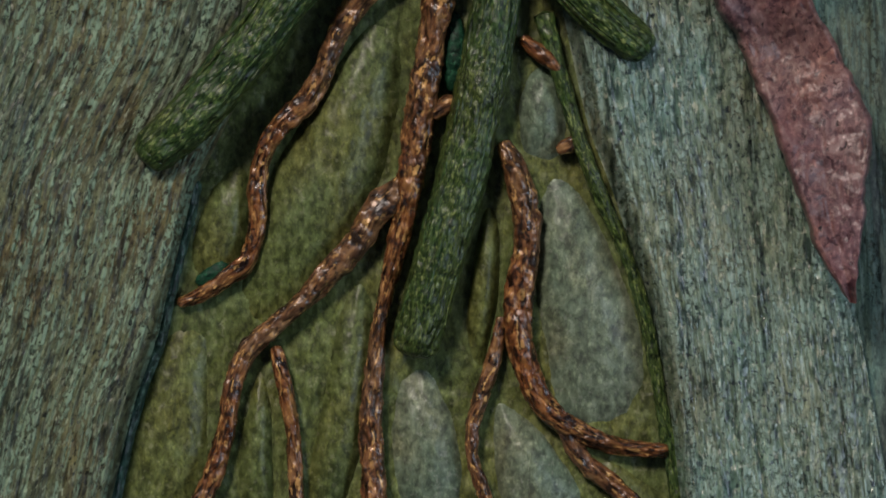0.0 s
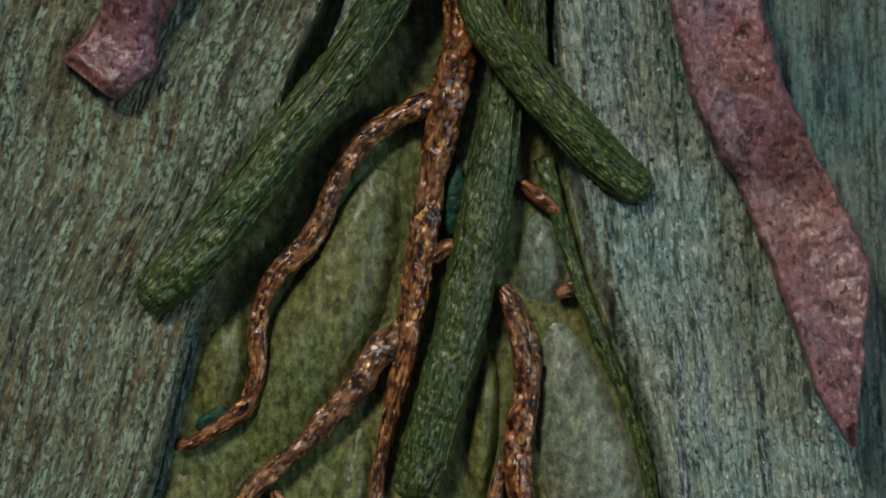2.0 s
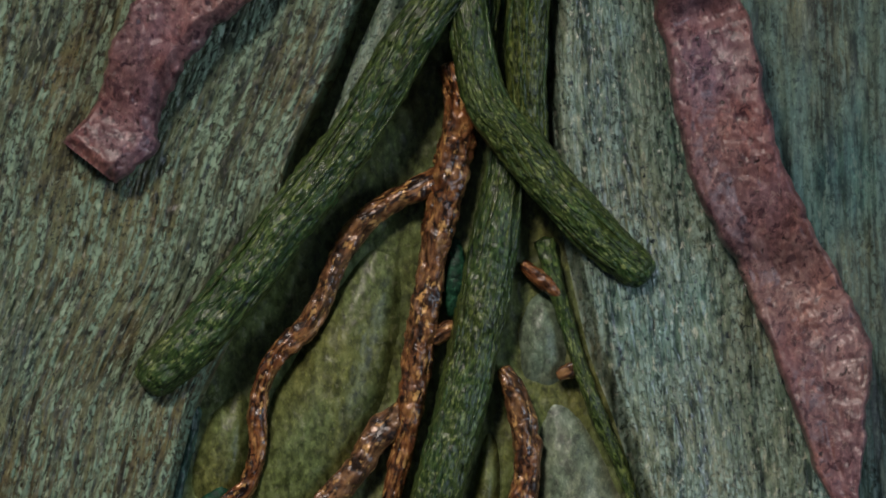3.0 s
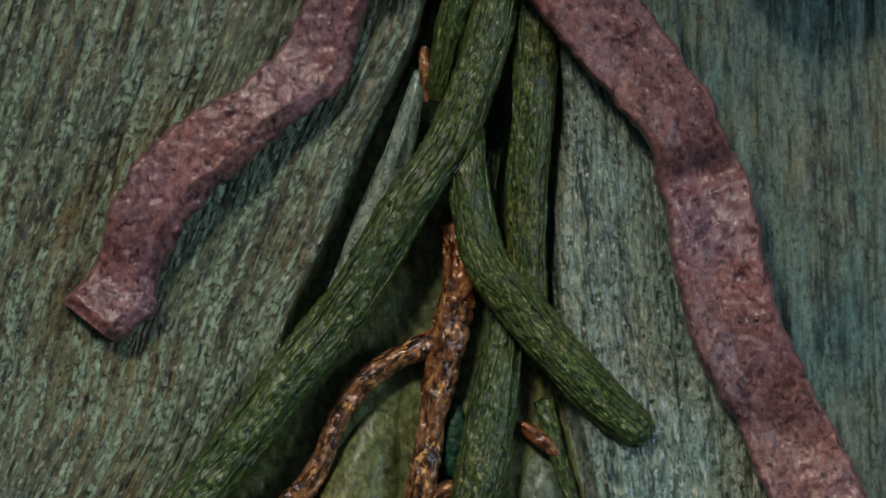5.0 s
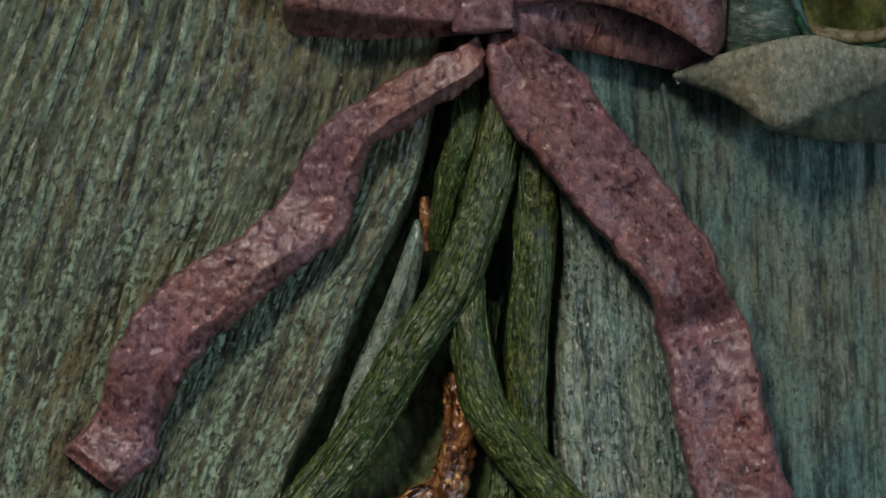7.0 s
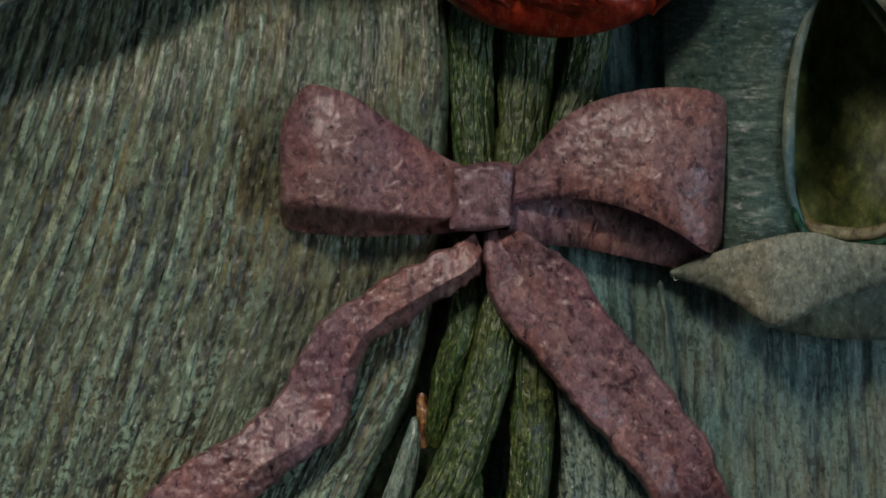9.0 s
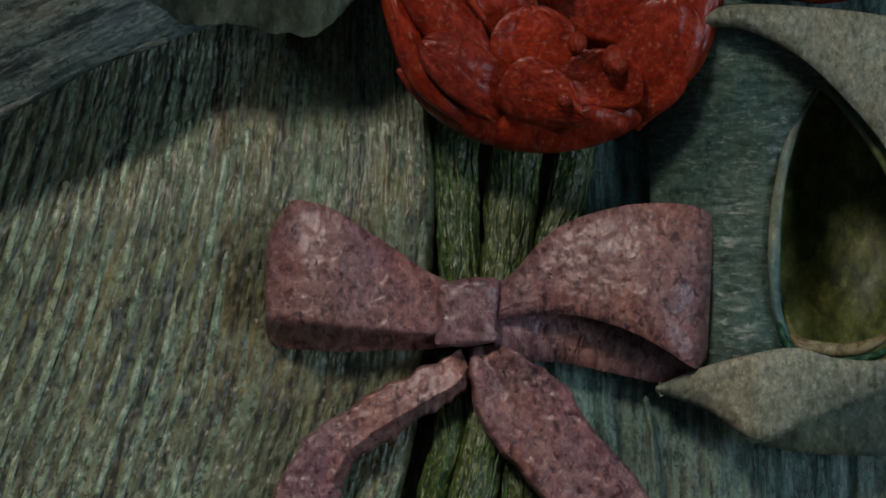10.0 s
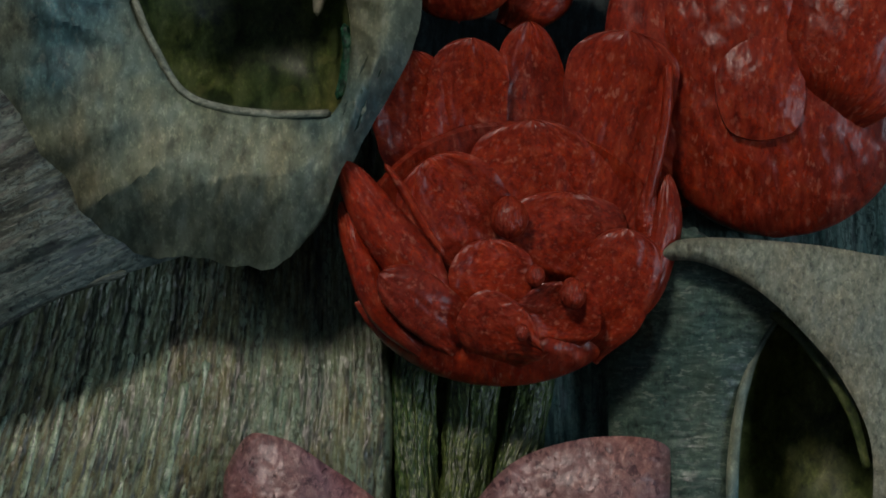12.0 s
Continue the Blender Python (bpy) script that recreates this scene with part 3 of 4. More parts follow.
# ---- roots ----
def root_cluster():
    plant = thing("root_cluster", "branching copper and gold painted roots in the leaf hollow", "roots")
    part("main_root", rod("main_root", [(795, -290, -14, 20, 20), (812, -202, -14, 28, 26), (800, -102, -14, 32, 28), (777, -2, -17, 29, 27), (762, 88, -19, 27, 26), (748, 168, -19, 28, 26),
        (736, 268, -21, 26, 25), (722, 345, -21, 24, 24), (703, 430, -27, 20, 20), (684, 510, -31, 15, 17), (671, 580, -33, 14, 16), (663, 660, -31, 17, 18), (657, 740, -31, 21, 20), (660, 830, -31, 24, 22), (664, 930, -31, 24, 22)],
        COPPER, knots=0.34, grain=0.1, seed=2.0, sides=40, step=3.0, dents=0.13), plant)

    def grow(seed, points):
        part("side_root", rod("side_root", points, COPPER, knots=0.32, grain=0.1, seed=seed, sides=32, step=3.0, dents=0.13), plant)

    grow(5.0, [(795, -95, -19, 24, 22), (740, -64, -19, 21, 21), (680, -35, -19, 21, 21), (630, 10, -21, 22, 22), (595, 65, -23, 21, 21), (570, 130, -25, 19, 20), (540, 182, -27, 19, 20), (492, 228, -29, 19, 20), (466, 275, -31, 18, 19), (456, 335, -31, 18, 19), (456, 400, -33, 17, 18), (438, 458, -35, 17, 18), (400, 492, -37, 16, 17), (360, 520, -39, 14, 15), (314, 538, -41, 9, 10)])
    grow(8.0, [(722, 325, -27, 22, 20), (690, 352, -25, 26, 22), (658, 385, -23, 26, 24), (632, 430, -23, 25, 24), (582, 482, -25, 23, 22), (540, 528, -29, 19, 20), (490, 572, -31, 18, 19), (440, 620, -31, 19, 20), (413, 685, -31, 17, 19), (402, 760, -31, 17, 19), (382, 830, -31, 19, 20), (358, 885, -31, 19, 20), (338, 950, -31, 18, 18)])
    grow(11.0, [(486, 612, -39, 10, 10), (503, 675, -35, 15, 16), (517, 750, -35, 14, 16), (522, 820, -35, 14, 16), (530, 930, -35, 15, 16)])
    grow(14.0, [(888, 250, -25, 12, 14), (912, 300, -23, 21, 22), (929, 380, -23, 25, 25), (930, 450, -23, 25, 25), (917, 530, -23, 26, 25), (920, 600, -23, 25, 25), (936, 670, -25, 23, 23), (972, 728, -29, 22, 22), (1030, 768, -31, 19, 20), (1100, 792, -31, 16, 18), (1184, 798, -29, 13, 15)])
    grow(17.0, [(995, 755, -35, 14, 14), (1030, 812, -35, 16, 17), (1090, 862, -35, 16, 17), (1160, 925, -35, 15, 16)])
    grow(20.0, [(888, 560, -37, 9, 12), (875, 630, -33, 14, 16), (855, 690, -33, 14, 16), (838, 750, -33, 13, 15), (836, 810, -35, 12, 14), (853, 865, -35, 13, 14), (880, 930, -35, 13, 14)])
    grow(23.0, [(920, 68, -37, 9, 10), (950, 90, -31, 14, 14), (980, 112, -29, 13, 14), (1004, 146, -33, 8, 9)])
    grow(26.0, [(985, 268, -35, 9, 10), (1012, 256, -29, 14, 14), (1036, 240, -33, 9, 9)])
    grow(29.0, [(762, 205, -23, 16, 16), (790, 186, -17, 17, 16), (808, 180, -19, 11, 11)])
    grow(32.0, [(750, -600, -22, 8, 8), (753, -560, -8, 11, 12), (754, -500, -18, 9, 9)])


root_cluster()


# ---- stems ----
def stem(points, seed, label, cut=False):
    whole = thing("flower_stem", label, "stem", "flower stems")
    part("stalk", rod("stalk", points, MOSS, knots=0.12, grain=0.06, seed=seed, sides=72, step=3.5, cap=0.6, flutes=0.13, dents=0.03), whole)
    line = glide(points, 46)[2:-3]
    way = np.gradient(line[:, :2], axis=0)
    way /= np.linalg.norm(way, axis=1, keepdims=True)
    run = np.arange(len(line)) / 5.0
    for n, turn in enumerate((38, 64, 92, 121, 147)):
        spin = np.radians(turn + 13 * lumps(run + seed, n * 2.1))
        out = 0.97 * np.sin(spin) * line[:, 4]
        aside = 0.97 * np.cos(spin) * line[:, 3]
        worn = 3.0 + 2.2 * lumps(run * 1.6, n * 3.7 + seed)
        rows = np.stack([line[:, 0] - way[:, 1] * aside, line[:, 1] + way[:, 0] * aside, line[:, 2] + out, worn, worn], 1)
        part("strand", rod("strand", rows, MOSS, sides=10, step=5.0, knots=0.3, grain=0.15, seed=seed + 5 * n), whole)
    if cut:
        (u, v, h, a, b), (u0, v0, h0, a0, b0) = points[-1], points[-2]
        far = math.hypot(u - u0, v - v0)
        du, dv = (u - u0) / far, (v - v0) / far
        part("cut_end", rod("cut_end", [(u - 22 * du, v - 22 * dv, h, 0.9 * a, 0.9 * b), (u - 6 * du, v - 6 * dv, h, 0.86 * a, 0.86 * b), (u + 7 * du, v + 7 * dv, h, 0.6 * a, 0.6 * b)],
            MOSS, knots=0.12, grain=0.15, seed=seed + 1, sides=48, step=3.0, dents=0.1), whole, "blunt worn end of the stem")
    return whole


stem([(905, -860, 20, 30, 30), (885, -720, 40, 38, 36), (850, -571, 48, 40, 38), (795, -431, 48, 42, 40), (725, -331, 50, 43, 42), (648, -198, 44, 44, 44), (590, -112, 44, 44, 44), (520, -22, 44, 45, 45), (430, 98, 44, 46, 45),
      (340, 205, 42, 46, 44), (258, 282, 38, 40, 40)], 1.0, "long mossy green stem lying over the broad leaf", True)
stem([(830, -470, 20, 30, 28), (828, -371, 36, 36, 34), (858, -225, 48, 40, 38), (920, -141, 48, 42, 40), (985, -61, 46, 42, 40), (1060, 19, 44, 42, 40), (1142, 92, 38, 33, 34)], 4.0, "short mossy green stem crossing over others", True)
stem([(905, -190, -30, 30, 28), (893, -90, -20, 36, 32), (880, 0, -12, 42, 38), (852, 150, -6, 45, 42), (820, 300, -4, 46, 43), (780, 450, -4, 46, 44), (731, 625, -8, 42, 40)], 7.0, "straight green stem with a blunt cut end", True)
stem([(950, -900, 0, 28, 28), (946, -640, 14, 38, 34), (944, -490, 18, 38, 34), (932, -340, 14, 38, 32), (935, -190, 4, 34, 28), (955, -90, -20, 22, 22)], 9.0, "dark green stem beside the pale leaf")
stem([(838, -880, 20, 28, 28), (826, -720, 24, 32, 30), (803, -640, 18, 30, 28), (782, -540, 0, 24, 24), (778, -500, -14, 16, 16)], 12.0, "short dark stem emerging below the bow knot")
stem([(868, -420, -20, 18, 18), (858, -300, -22, 20, 20), (880, -180, -30, 20, 20)], 14.0, "thin dark green stem between thicker ones")
stem([(850, -900, 0, 34, 30), (842, -1050, -22, 38, 32), (838, -1250, -45, 40, 34), (880, -1450, -20, 38, 34)], 16.0, "green stem rising from the bow to the tulip")
stem([(900, -900, 0, 34, 30), (925, -1050, -22, 42, 34), (945, -1250, -45, 46, 36), (975, -1450, 0, 42, 36)], 18.0, "olive green stem rising from the bow to the tulip")
stem([(945, -900, -10, 30, 28), (1010, -1060, -34, 36, 30), (1050, -1250, -55, 38, 32), (1070, -1450, -10, 38, 32)], 21.0, "dark bluish green stem in the shade of the tulip")


def strip(name, near, far, material, thick, swell, seed, count=150, across=60):
    """A sheet between two lines of (u, v, h), with a swell between them."""
    a, b = glide(near, count)[:, None], glide(far, count)[:, None]
    t = np.linspace(0, 1, across)[None, :]
    p = a + (b - a) * t[..., None]
    h = p[..., 2] + swell * np.sin(np.pi * t) + 4 * rough_lumps(p[..., 0] / 60, p[..., 1] / 60, seed, 3) + 1.5 * rough_lumps(p[..., 0] / 12, p[..., 1] / 12, seed, 2)
    h = h - 8 * (2 * np.abs(t - 0.5)) ** 10
    return slab(name, p[..., 0], p[..., 1], h, thick, material)


# ---- ribbon bow ----
def band(name, rows, material, thick, seed, curl=0.0):
    """A ribbon band: rows of (top u, v, h, bottom u, v, h) along its length."""
    line = glide(rows, 130)
    t = np.linspace(0, 1, 44)
    a, b = line[:, None, :3], line[:, None, 3:]
    p = a + (b - a) * t[None, :, None]
    run = np.linspace(0, 1, 130)[:, None] * 9
    belly = 10 * np.sin(np.pi * t)[None, :]
    rim = -12 * (np.abs(2 * t - 1) ** 8)[None, :]
    p[..., 2] += belly + rim + 6 * rough_lumps(run + seed, t[None, :] * 2, 0, 2) + 2.0 * rough_lumps(run * 5 + seed, t[None, :] * 13, 0, 3)
    p[..., 2] -= curl * ramp(t, 0.78, 1.0)[None, :] * ramp(-run, -6.2, -5.0)
    p[..., 1] += 4 * lumps(run * 1.4 + seed, 0.5)
    return slab(name, p[..., 0], p[..., 1], p[..., 2], thick, material)


def ribbon_tail(near, far, thick, crest, rise, tilt, seed):
    """A flat ribbon end between two lines of (u, v, h): a broad face on one side of its crest, a narrow sloping edge on the other, both worn uneven."""
    count, across = 260, 72
    a, b = glide(near, count)[:, None], glide(far, count)[:, None]
    t = np.linspace(0, 1, across)[None, :]
    run = np.linspace(0, 1, count)[:, None]
    p = a + (b - a) * t[..., None]
    wander = crest + 0.07 * lumps(run * 9 + seed, 0.3) + 0.04 * lumps(run * 26 + seed, 1.3)
    ridge = rise * np.minimum(np.clip((t - wander + 0.9) / 0.9, 0, 1), np.clip((wander + 0.3 - t) / 0.3, 0, 1))
    sides = -16 * (1 - ramp(np.minimum(t, 1 - t), 0, 0.06)) ** 2
    ends = -22 * (1 - ramp(np.minimum(run, 1 - run), 0, 0.03)) ** 2
    dents = 5 * rough_lumps(p[..., 0] / 80, p[..., 1] / 80, seed, 2) + 1.6 * rough_lumps(p[..., 0] / 18, p[..., 1] / 18, seed, 3)
    dents = dents - 3.5 * ramp(lumps(p[..., 0] / 15, p[..., 1] / 15, seed + 5), 0.35, 0.75)
    p[..., 2] += 14 + tilt * t + ridge + sides + ends + dents
    rag = (2 * t - 1) ** 3 * (4 * lumps(run * 40 + seed, np.sign(t - 0.5)) + 3 * lumps(run * 90, np.sign(t - 0.5) * 2))
    way = (b - a)[..., :2] / np.linalg.norm((b - a)[..., :2], axis=-1, keepdims=True)
    p[..., :2] += way * rag[..., None]
    return slab("tail", p[..., 0], p[..., 1], p[..., 2], thick, RIBBON, flat=True)


def ribbon_bow():
    bow = thing("ribbon_bow", "dusty mauve carved ribbon bow tied round the stems", "bow")
    part("loop", band("loop", [(828, -1002, 96, 828, -888, 118), (790, -1020, 102, 790, -884, 124), (745, -1048, 108, 735, -880, 132), (690, -1084, 116, 670, -877, 138), (635, -1120, 122, 610, -877, 142), (585, -1140, 120, 560, -880, 138), (545, -1142, 108, 527, -886, 126), (515, -1102, 88, 508, -896, 104),
        (500, -1062, 62, 500, -910, 76), (515, -1040, 44, 520, -920, 56), (600, -1010, 40, 610, -915, 52), (700, -990, 42, 710, -910, 54), (828, -975, 50, 828, -905, 60)], RIBBON, 22, 4.0, 70), bow, "full rounded ribbon loop")
    part("loop", band("loop", [(902, -990, 95, 900, -925, 105), (940, -1020, 110, 945, -938, 122), (985, -1070, 126, 1010, -942, 140), (1040, -1108, 138, 1075, -935, 160), (1110, -1130, 146, 1140, -915, 176), (1190, -1142, 148, 1210, -880, 178), (1255, -1136, 136, 1255, -850, 156),
        (1287, -1120, 108, 1272, -852, 120), (1290, -1095, 76, 1280, -862, 84), (1255, -1060, 55, 1240, -838, 60), (1160, -1040, 42, 1160, -846, 50), (1050, -1010, 40, 1050, -872, 48), (902, -975, 50, 902, -886, 60)], RIBBON, 24, 6.0), bow)
    part("knot", rod("knot", [(857, -1008, 104, 54, 30), (858, -995, 104, 57, 34), (857, -940, 104, 53, 36), (858, -900, 104, 56, 34), (859, -886, 104, 54, 30)], RIBBON, square=0.55, knots=0.06, grain=0.08, seed=3.0, sides=44, step=4.0, cap=0.3), bow, "wrapped ribbon knot")
    part("tail", ribbon_tail([(842, -888, 84), (795, -856, 90), (715, -818, 92), (640, -775, 90), (575, -726, 84), (535, -675, 74), (508, -622, 58), (488, -590, 64), (425, -530, 84), (350, -487, 92), (300, -450, 88), (243, -400, 82), (212, -342, 82), (188, -288, 70), (176, -235, 42), (152, -195, 34), (112, -146, 56)],
        [(866, -834, 70), (846, -803, 66), (806, -776, 62), (745, -738, 58), (694, -706, 56), (650, -672, 50), (636, -622, 40), (624, -562, 36), (588, -510, 46), (520, -466, 62), (440, -394, 62), (372, -340, 56), (320, -275, 48), (294, -222, 28), (276, -165, 20), (278, -132, 24), (206, -72, 44)], 70, 0.74, 25, 18, 8.0), bow)
    part("tail", ribbon_tail([(862, -885, 74), (857, -836, 82), (874, -766, 86), (934, -681, 90), (988, -611, 94), (1050, -541, 96), (1110, -476, 98), (1150, -421, 88), (1165, -345, 40), (1180, -315, 62), (1192, -235, 76), (1214, -125, 92), (1240, -45, 92), (1275, 15, 76), (1314, 98, 36), (1360, 205, 66), (1402, 312, 86), (1446, 444, 100), (1482, 505, 102), (1503, 536, 94)],
        [(912, -890, 80), (952, -874, 88), (1024, -826, 90), (1080, -745, 88), (1140, -672, 88), (1215, -572, 86), (1262, -502, 84), (1286, -436, 70), (1312, -396, 26), (1332, -360, 48), (1348, -262, 64), (1374, -140, 80), (1408, -54, 78), (1442, 10, 60), (1484, 92, 24), (1544, 222, 52), (1532, 330, 74), (1530, 410, 88), (1522, 486, 96), (1512, 537, 90)], 60, 0.12, 20, 34, 15.0), bow)

ribbon_bow()


# ---- curled leaves ----
def curled_leaf(label, rim, outer, floor_place, seed, crest):
    leaf = thing("curled_leaf", label, "leaf", "curled leaves")
    count = 220
    a, b = glide(rim, count, True)[:, None], glide(outer, count, True)[:, None]
    t = np.linspace(0, 1, 90)[None, :, None]
    p = a + (b - a) * t
    t = t[..., 0]
    h = a[..., 2] + (b[..., 2] - a[..., 2]) * t ** 2.6 + crest * np.sin(np.pi * t) * 0.6 - 14 * (1 - ramp(t, 0, 0.05))
    ring = np.linspace(0, 2 * np.pi, count)[:, None]
    h = h + 7 * rough_lumps(np.cos(ring) * 3 + seed, np.sin(ring) * 3, t * 4, 3) + 3 * rough_lumps(p[..., 0] / 16, p[..., 1] / 60, seed, 3)
    p[..., 1] += 12 * t ** 3 * rough_lumps(np.cos(ring) * 9, np.sin(ring) * 9, seed, 3)
    part("blade", slab("blade", p[..., 0], p[..., 1], h - 34 * np.abs(lumps(ring * 4 + 0.8 * t, t * 1.2, seed)) * ramp(t, 0.05, 0.4) - 6 * np.abs(lumps(ring * 15 + 1.5 * t, t * 2, seed)), 26, CURL, ring=True), leaf)
    q = np.array(floor_place, float)
    t = np.linspace(0, 1, 50)[None, :]
    c = a[..., :2] * (1.0 - t[..., None] * 0.998) + q[None, None, :2] * t[..., None] * 0.998
    depth = a[..., 2] - 18 + (q[2] - a[..., 2] + 18) * np.sqrt(np.clip(1 - (1 - t) ** 3, 0, 1))
    depth = depth + 6 * rough_lumps(c[..., 0] / 60, c[..., 1] / 60, seed, 3)
    part("hollow", slab("hollow", c[..., 0], c[..., 1], depth, 12, HOLLOW, ring=True), leaf, "olive green inside of the curl")
    # The rim's highlight is painted: a thin rod in the lighter paint.
    part("rim", rod("rim", [(u, v, h - 4, 7, 8) for u, v, h in rim[:6]], CURL_LIT, seed=seed, knots=0.25, grain=0.1), leaf, "rim of the trumpet with a painted highlight")
    part("green_patch", rod("green_patch", [(712, -1870, 150, 7, 8), (722, -1820, 152, 13, 11), (716, -1770, 156, 13, 11), (700, -1735, 160, 7, 8)], EMERALD, seed=4.0, knots=0.3, grain=0.15), leaf, "emerald green patch inside the rim")
    part("stamen", rod("stamen", [(676, -2000, 90, 12, 12), (672, -1940, 110, 13, 13), (667, -1900, 118, 10, 11), (665, -1882, 116, 5, 6)], CURL_LIT, seed=9.0, knots=0.1), leaf, "pale drooping stamen in the hollow")
    return leaf


curled_leaf("grey-green carved leaf rolled into an open trumpet",
    [(340, -1915, 235), (376, -1830, 250), (425, -1752, 255), (490, -1722, 255), (584, -1710, 245), (690, -1712, 215), (722, -1800, 185), (712, -1920, 175), (640, -2010, 190), (500, -2040, 200), (390, -2000, 220)],
    [(60, -1960, 190), (130, -1680, 215), (238, -1520, 190), (320, -1470, 165), (440, -1455, 155), (576, -1436, 145), (668, -1512, 130), (760, -1690, 150), (850, -1900, 150), (760, -2160, 60), (300, -2200, 50)],
    (600, -1850, -60), 3.0, 135)

def hollow_leaf():
    leaf = thing("curled_leaf", "grey-green carved leaf curled open round a dark hollow", "leaf", "curled leaves")
    part("outer_wall", strip("outer_wall", [(1190, -1560, 110), (1188, -1400, 70), (1180, -1220, 10), (1186, -1000, 0), (1192, -820, 10)],
        [(1530, -1420, 165), (1446, -1300, 130), (1408, -1170, 105), (1396, -1060, 105), (1404, -940, 105), (1450, -840, 110)], WALL, 30, 40, 2.0), leaf, "teal green outer wall with cross streaks")
    part("rim", rod("rim", [(1480, -1352, 96, 8, 10), (1436, -1276, 104, 9, 11), (1410, -1170, 110, 10, 12), (1400, -1060, 112, 11, 12), (1406, -950, 112, 9, 11), (1434, -872, 110, 8, 10)], CURL, seed=3.0, knots=0.2), leaf, "pale worn rim of the hollow")
    f, t = np.meshgrid(np.linspace(0, 2 * np.pi, 120), np.linspace(0.003, 1, 50), indexing="ij")
    u, v = 1545 + 150 * t * np.cos(f), -1095 + 262 * t * np.sin(f)
    part("hollow", slab("hollow", u, v, -120 + 215 * t ** 3.5 + 6 * rough_lumps(u / 60, v / 80, 4, 3), 14, HOLLOW, ring=True), leaf, "dark olive inside of the curl")
    part("floor", rod("floor", [(1424, -908, 96, 6, 8), (1450, -890, 116, 12, 12), (1500, -880, 122, 14, 12), (1550, -882, 122, 13, 12), (1600, -904, 116, 8, 8)], SAND, seed=5.0, knots=0.2, grain=0.1), leaf, "sandy floor of the hollow")
    part("green_edge", rod("green_edge", [(1404, -960, 108, 6, 8), (1418, -900, 118, 8, 9), (1446, -872, 128, 9, 9), (1500, -860, 134, 8, 9), (1560, -864, 134, 8, 9), (1610, -884, 130, 6, 7)], EMERALD, seed=7.0, knots=0.3, grain=0.15), leaf, "bright green painted edge")
    part("upper_lip", strip("upper_lip", [(1225, -1462, 120), (1320, -1490, 195), (1450, -1488, 205), (1616, -1468, 170), (1780, -1420, 150), (1900, -1240, 120), (1900, -950, 100)],
        [(1225, -1440, 120), (1330, -1450, 208), (1440, -1402, 232), (1528, -1322, 228), (1600, -1232, 205), (1648, -1110, 200), (1640, -900, 180)], CURL_LIT, 22, 22, 5.0), leaf, "smooth lip folded outwards, painted paler as if lit")
    part("inner_fold", rod("inner_fold", [(1440, -1370, 130, 6, 8), (1500, -1338, 140, 10, 10), (1560, -1268, 146, 11, 11), (1612, -1180, 146, 10, 10), (1640, -1080, 140, 8, 8)], HOLLOW, seed=8.0, knots=0.2), leaf, "thin yellowish fold under the lip")
    part("lower_lip", strip("lower_lip", [(1190, -816, 70), (1280, -852, 138), (1424, -884, 164), (1512, -866, 172), (1600, -866, 172), (1690, -915, 172)],
        [(1190, -806, 60), (1285, -772, 112), (1374, -722, 148), (1470, -756, 152), (1580, -800, 152), (1690, -870, 150)], CURL_LIT, 20, 6, 9.0), leaf, "pointed lip below the hollow, painted paler as if lit")
    part("underside", strip("underside", [(1352, -742, 112), (1376, -730, 130), (1470, -759, 138), (1580, -803, 138), (1690, -873, 136)],
        [(1352, -730, 62), (1374, -714, 58), (1440, -700, 50), (1520, -694, 46), (1700, -690, 40)], CURL, 14, 4, 11.0), leaf)


hollow_leaf()


def trailing_leaf():
    t, s = np.meshgrid(np.linspace(0, 1, 70), np.linspace(0, 1, 130), indexing="xy")
    top = glide([(-120, -1900), (60, -1800), (200, -1650), (420, -1560)], 130)
    low = glide([(-120, -1230), (60, -1312), (200, -1385), (450, -1465)], 130)
    u = top[:, None, 0] + (low - top)[:, None, 0] * t
    v = top[:, None, 1] + (low - top)[:, None, 1] * t
    w = 0.45 * u + 0.9 * v
    h = 235 - 40 * t - 90 * ramp(s, 0.5, 0.95) + 22 * np.sin(np.pi * t) + 8 * lumps(u / 150, v / 90) + 3 * np.abs(np.sin(w / 26 + 2 * lumps(u / 240, v / 120, 6))) + 2 * rough_lumps(w / 14, u / 120, 2, 3)
    return slab("blade", u, v, h, 30, LEAF_SHADED, np.stack([w, 0.9 * u - 0.45 * v], -1) / 100.0)


sweep = thing("trailing_leaf", "dark grey-green leaf blade sweeping below the trumpet leaf, shade painted in", "leaf", "curled leaves")
part("blade", trailing_leaf(), sweep)
part("rim", rod("rim", [(-118, -1234, 178, 9, 12), (60, -1314, 182, 10, 12), (200, -1388, 170, 9, 12), (330, -1430, 140, 7, 10)], LEAF_SHADED, seed=3.0, knots=0.2, grain=0.1), sweep, "rounded lower edge of the leaf")


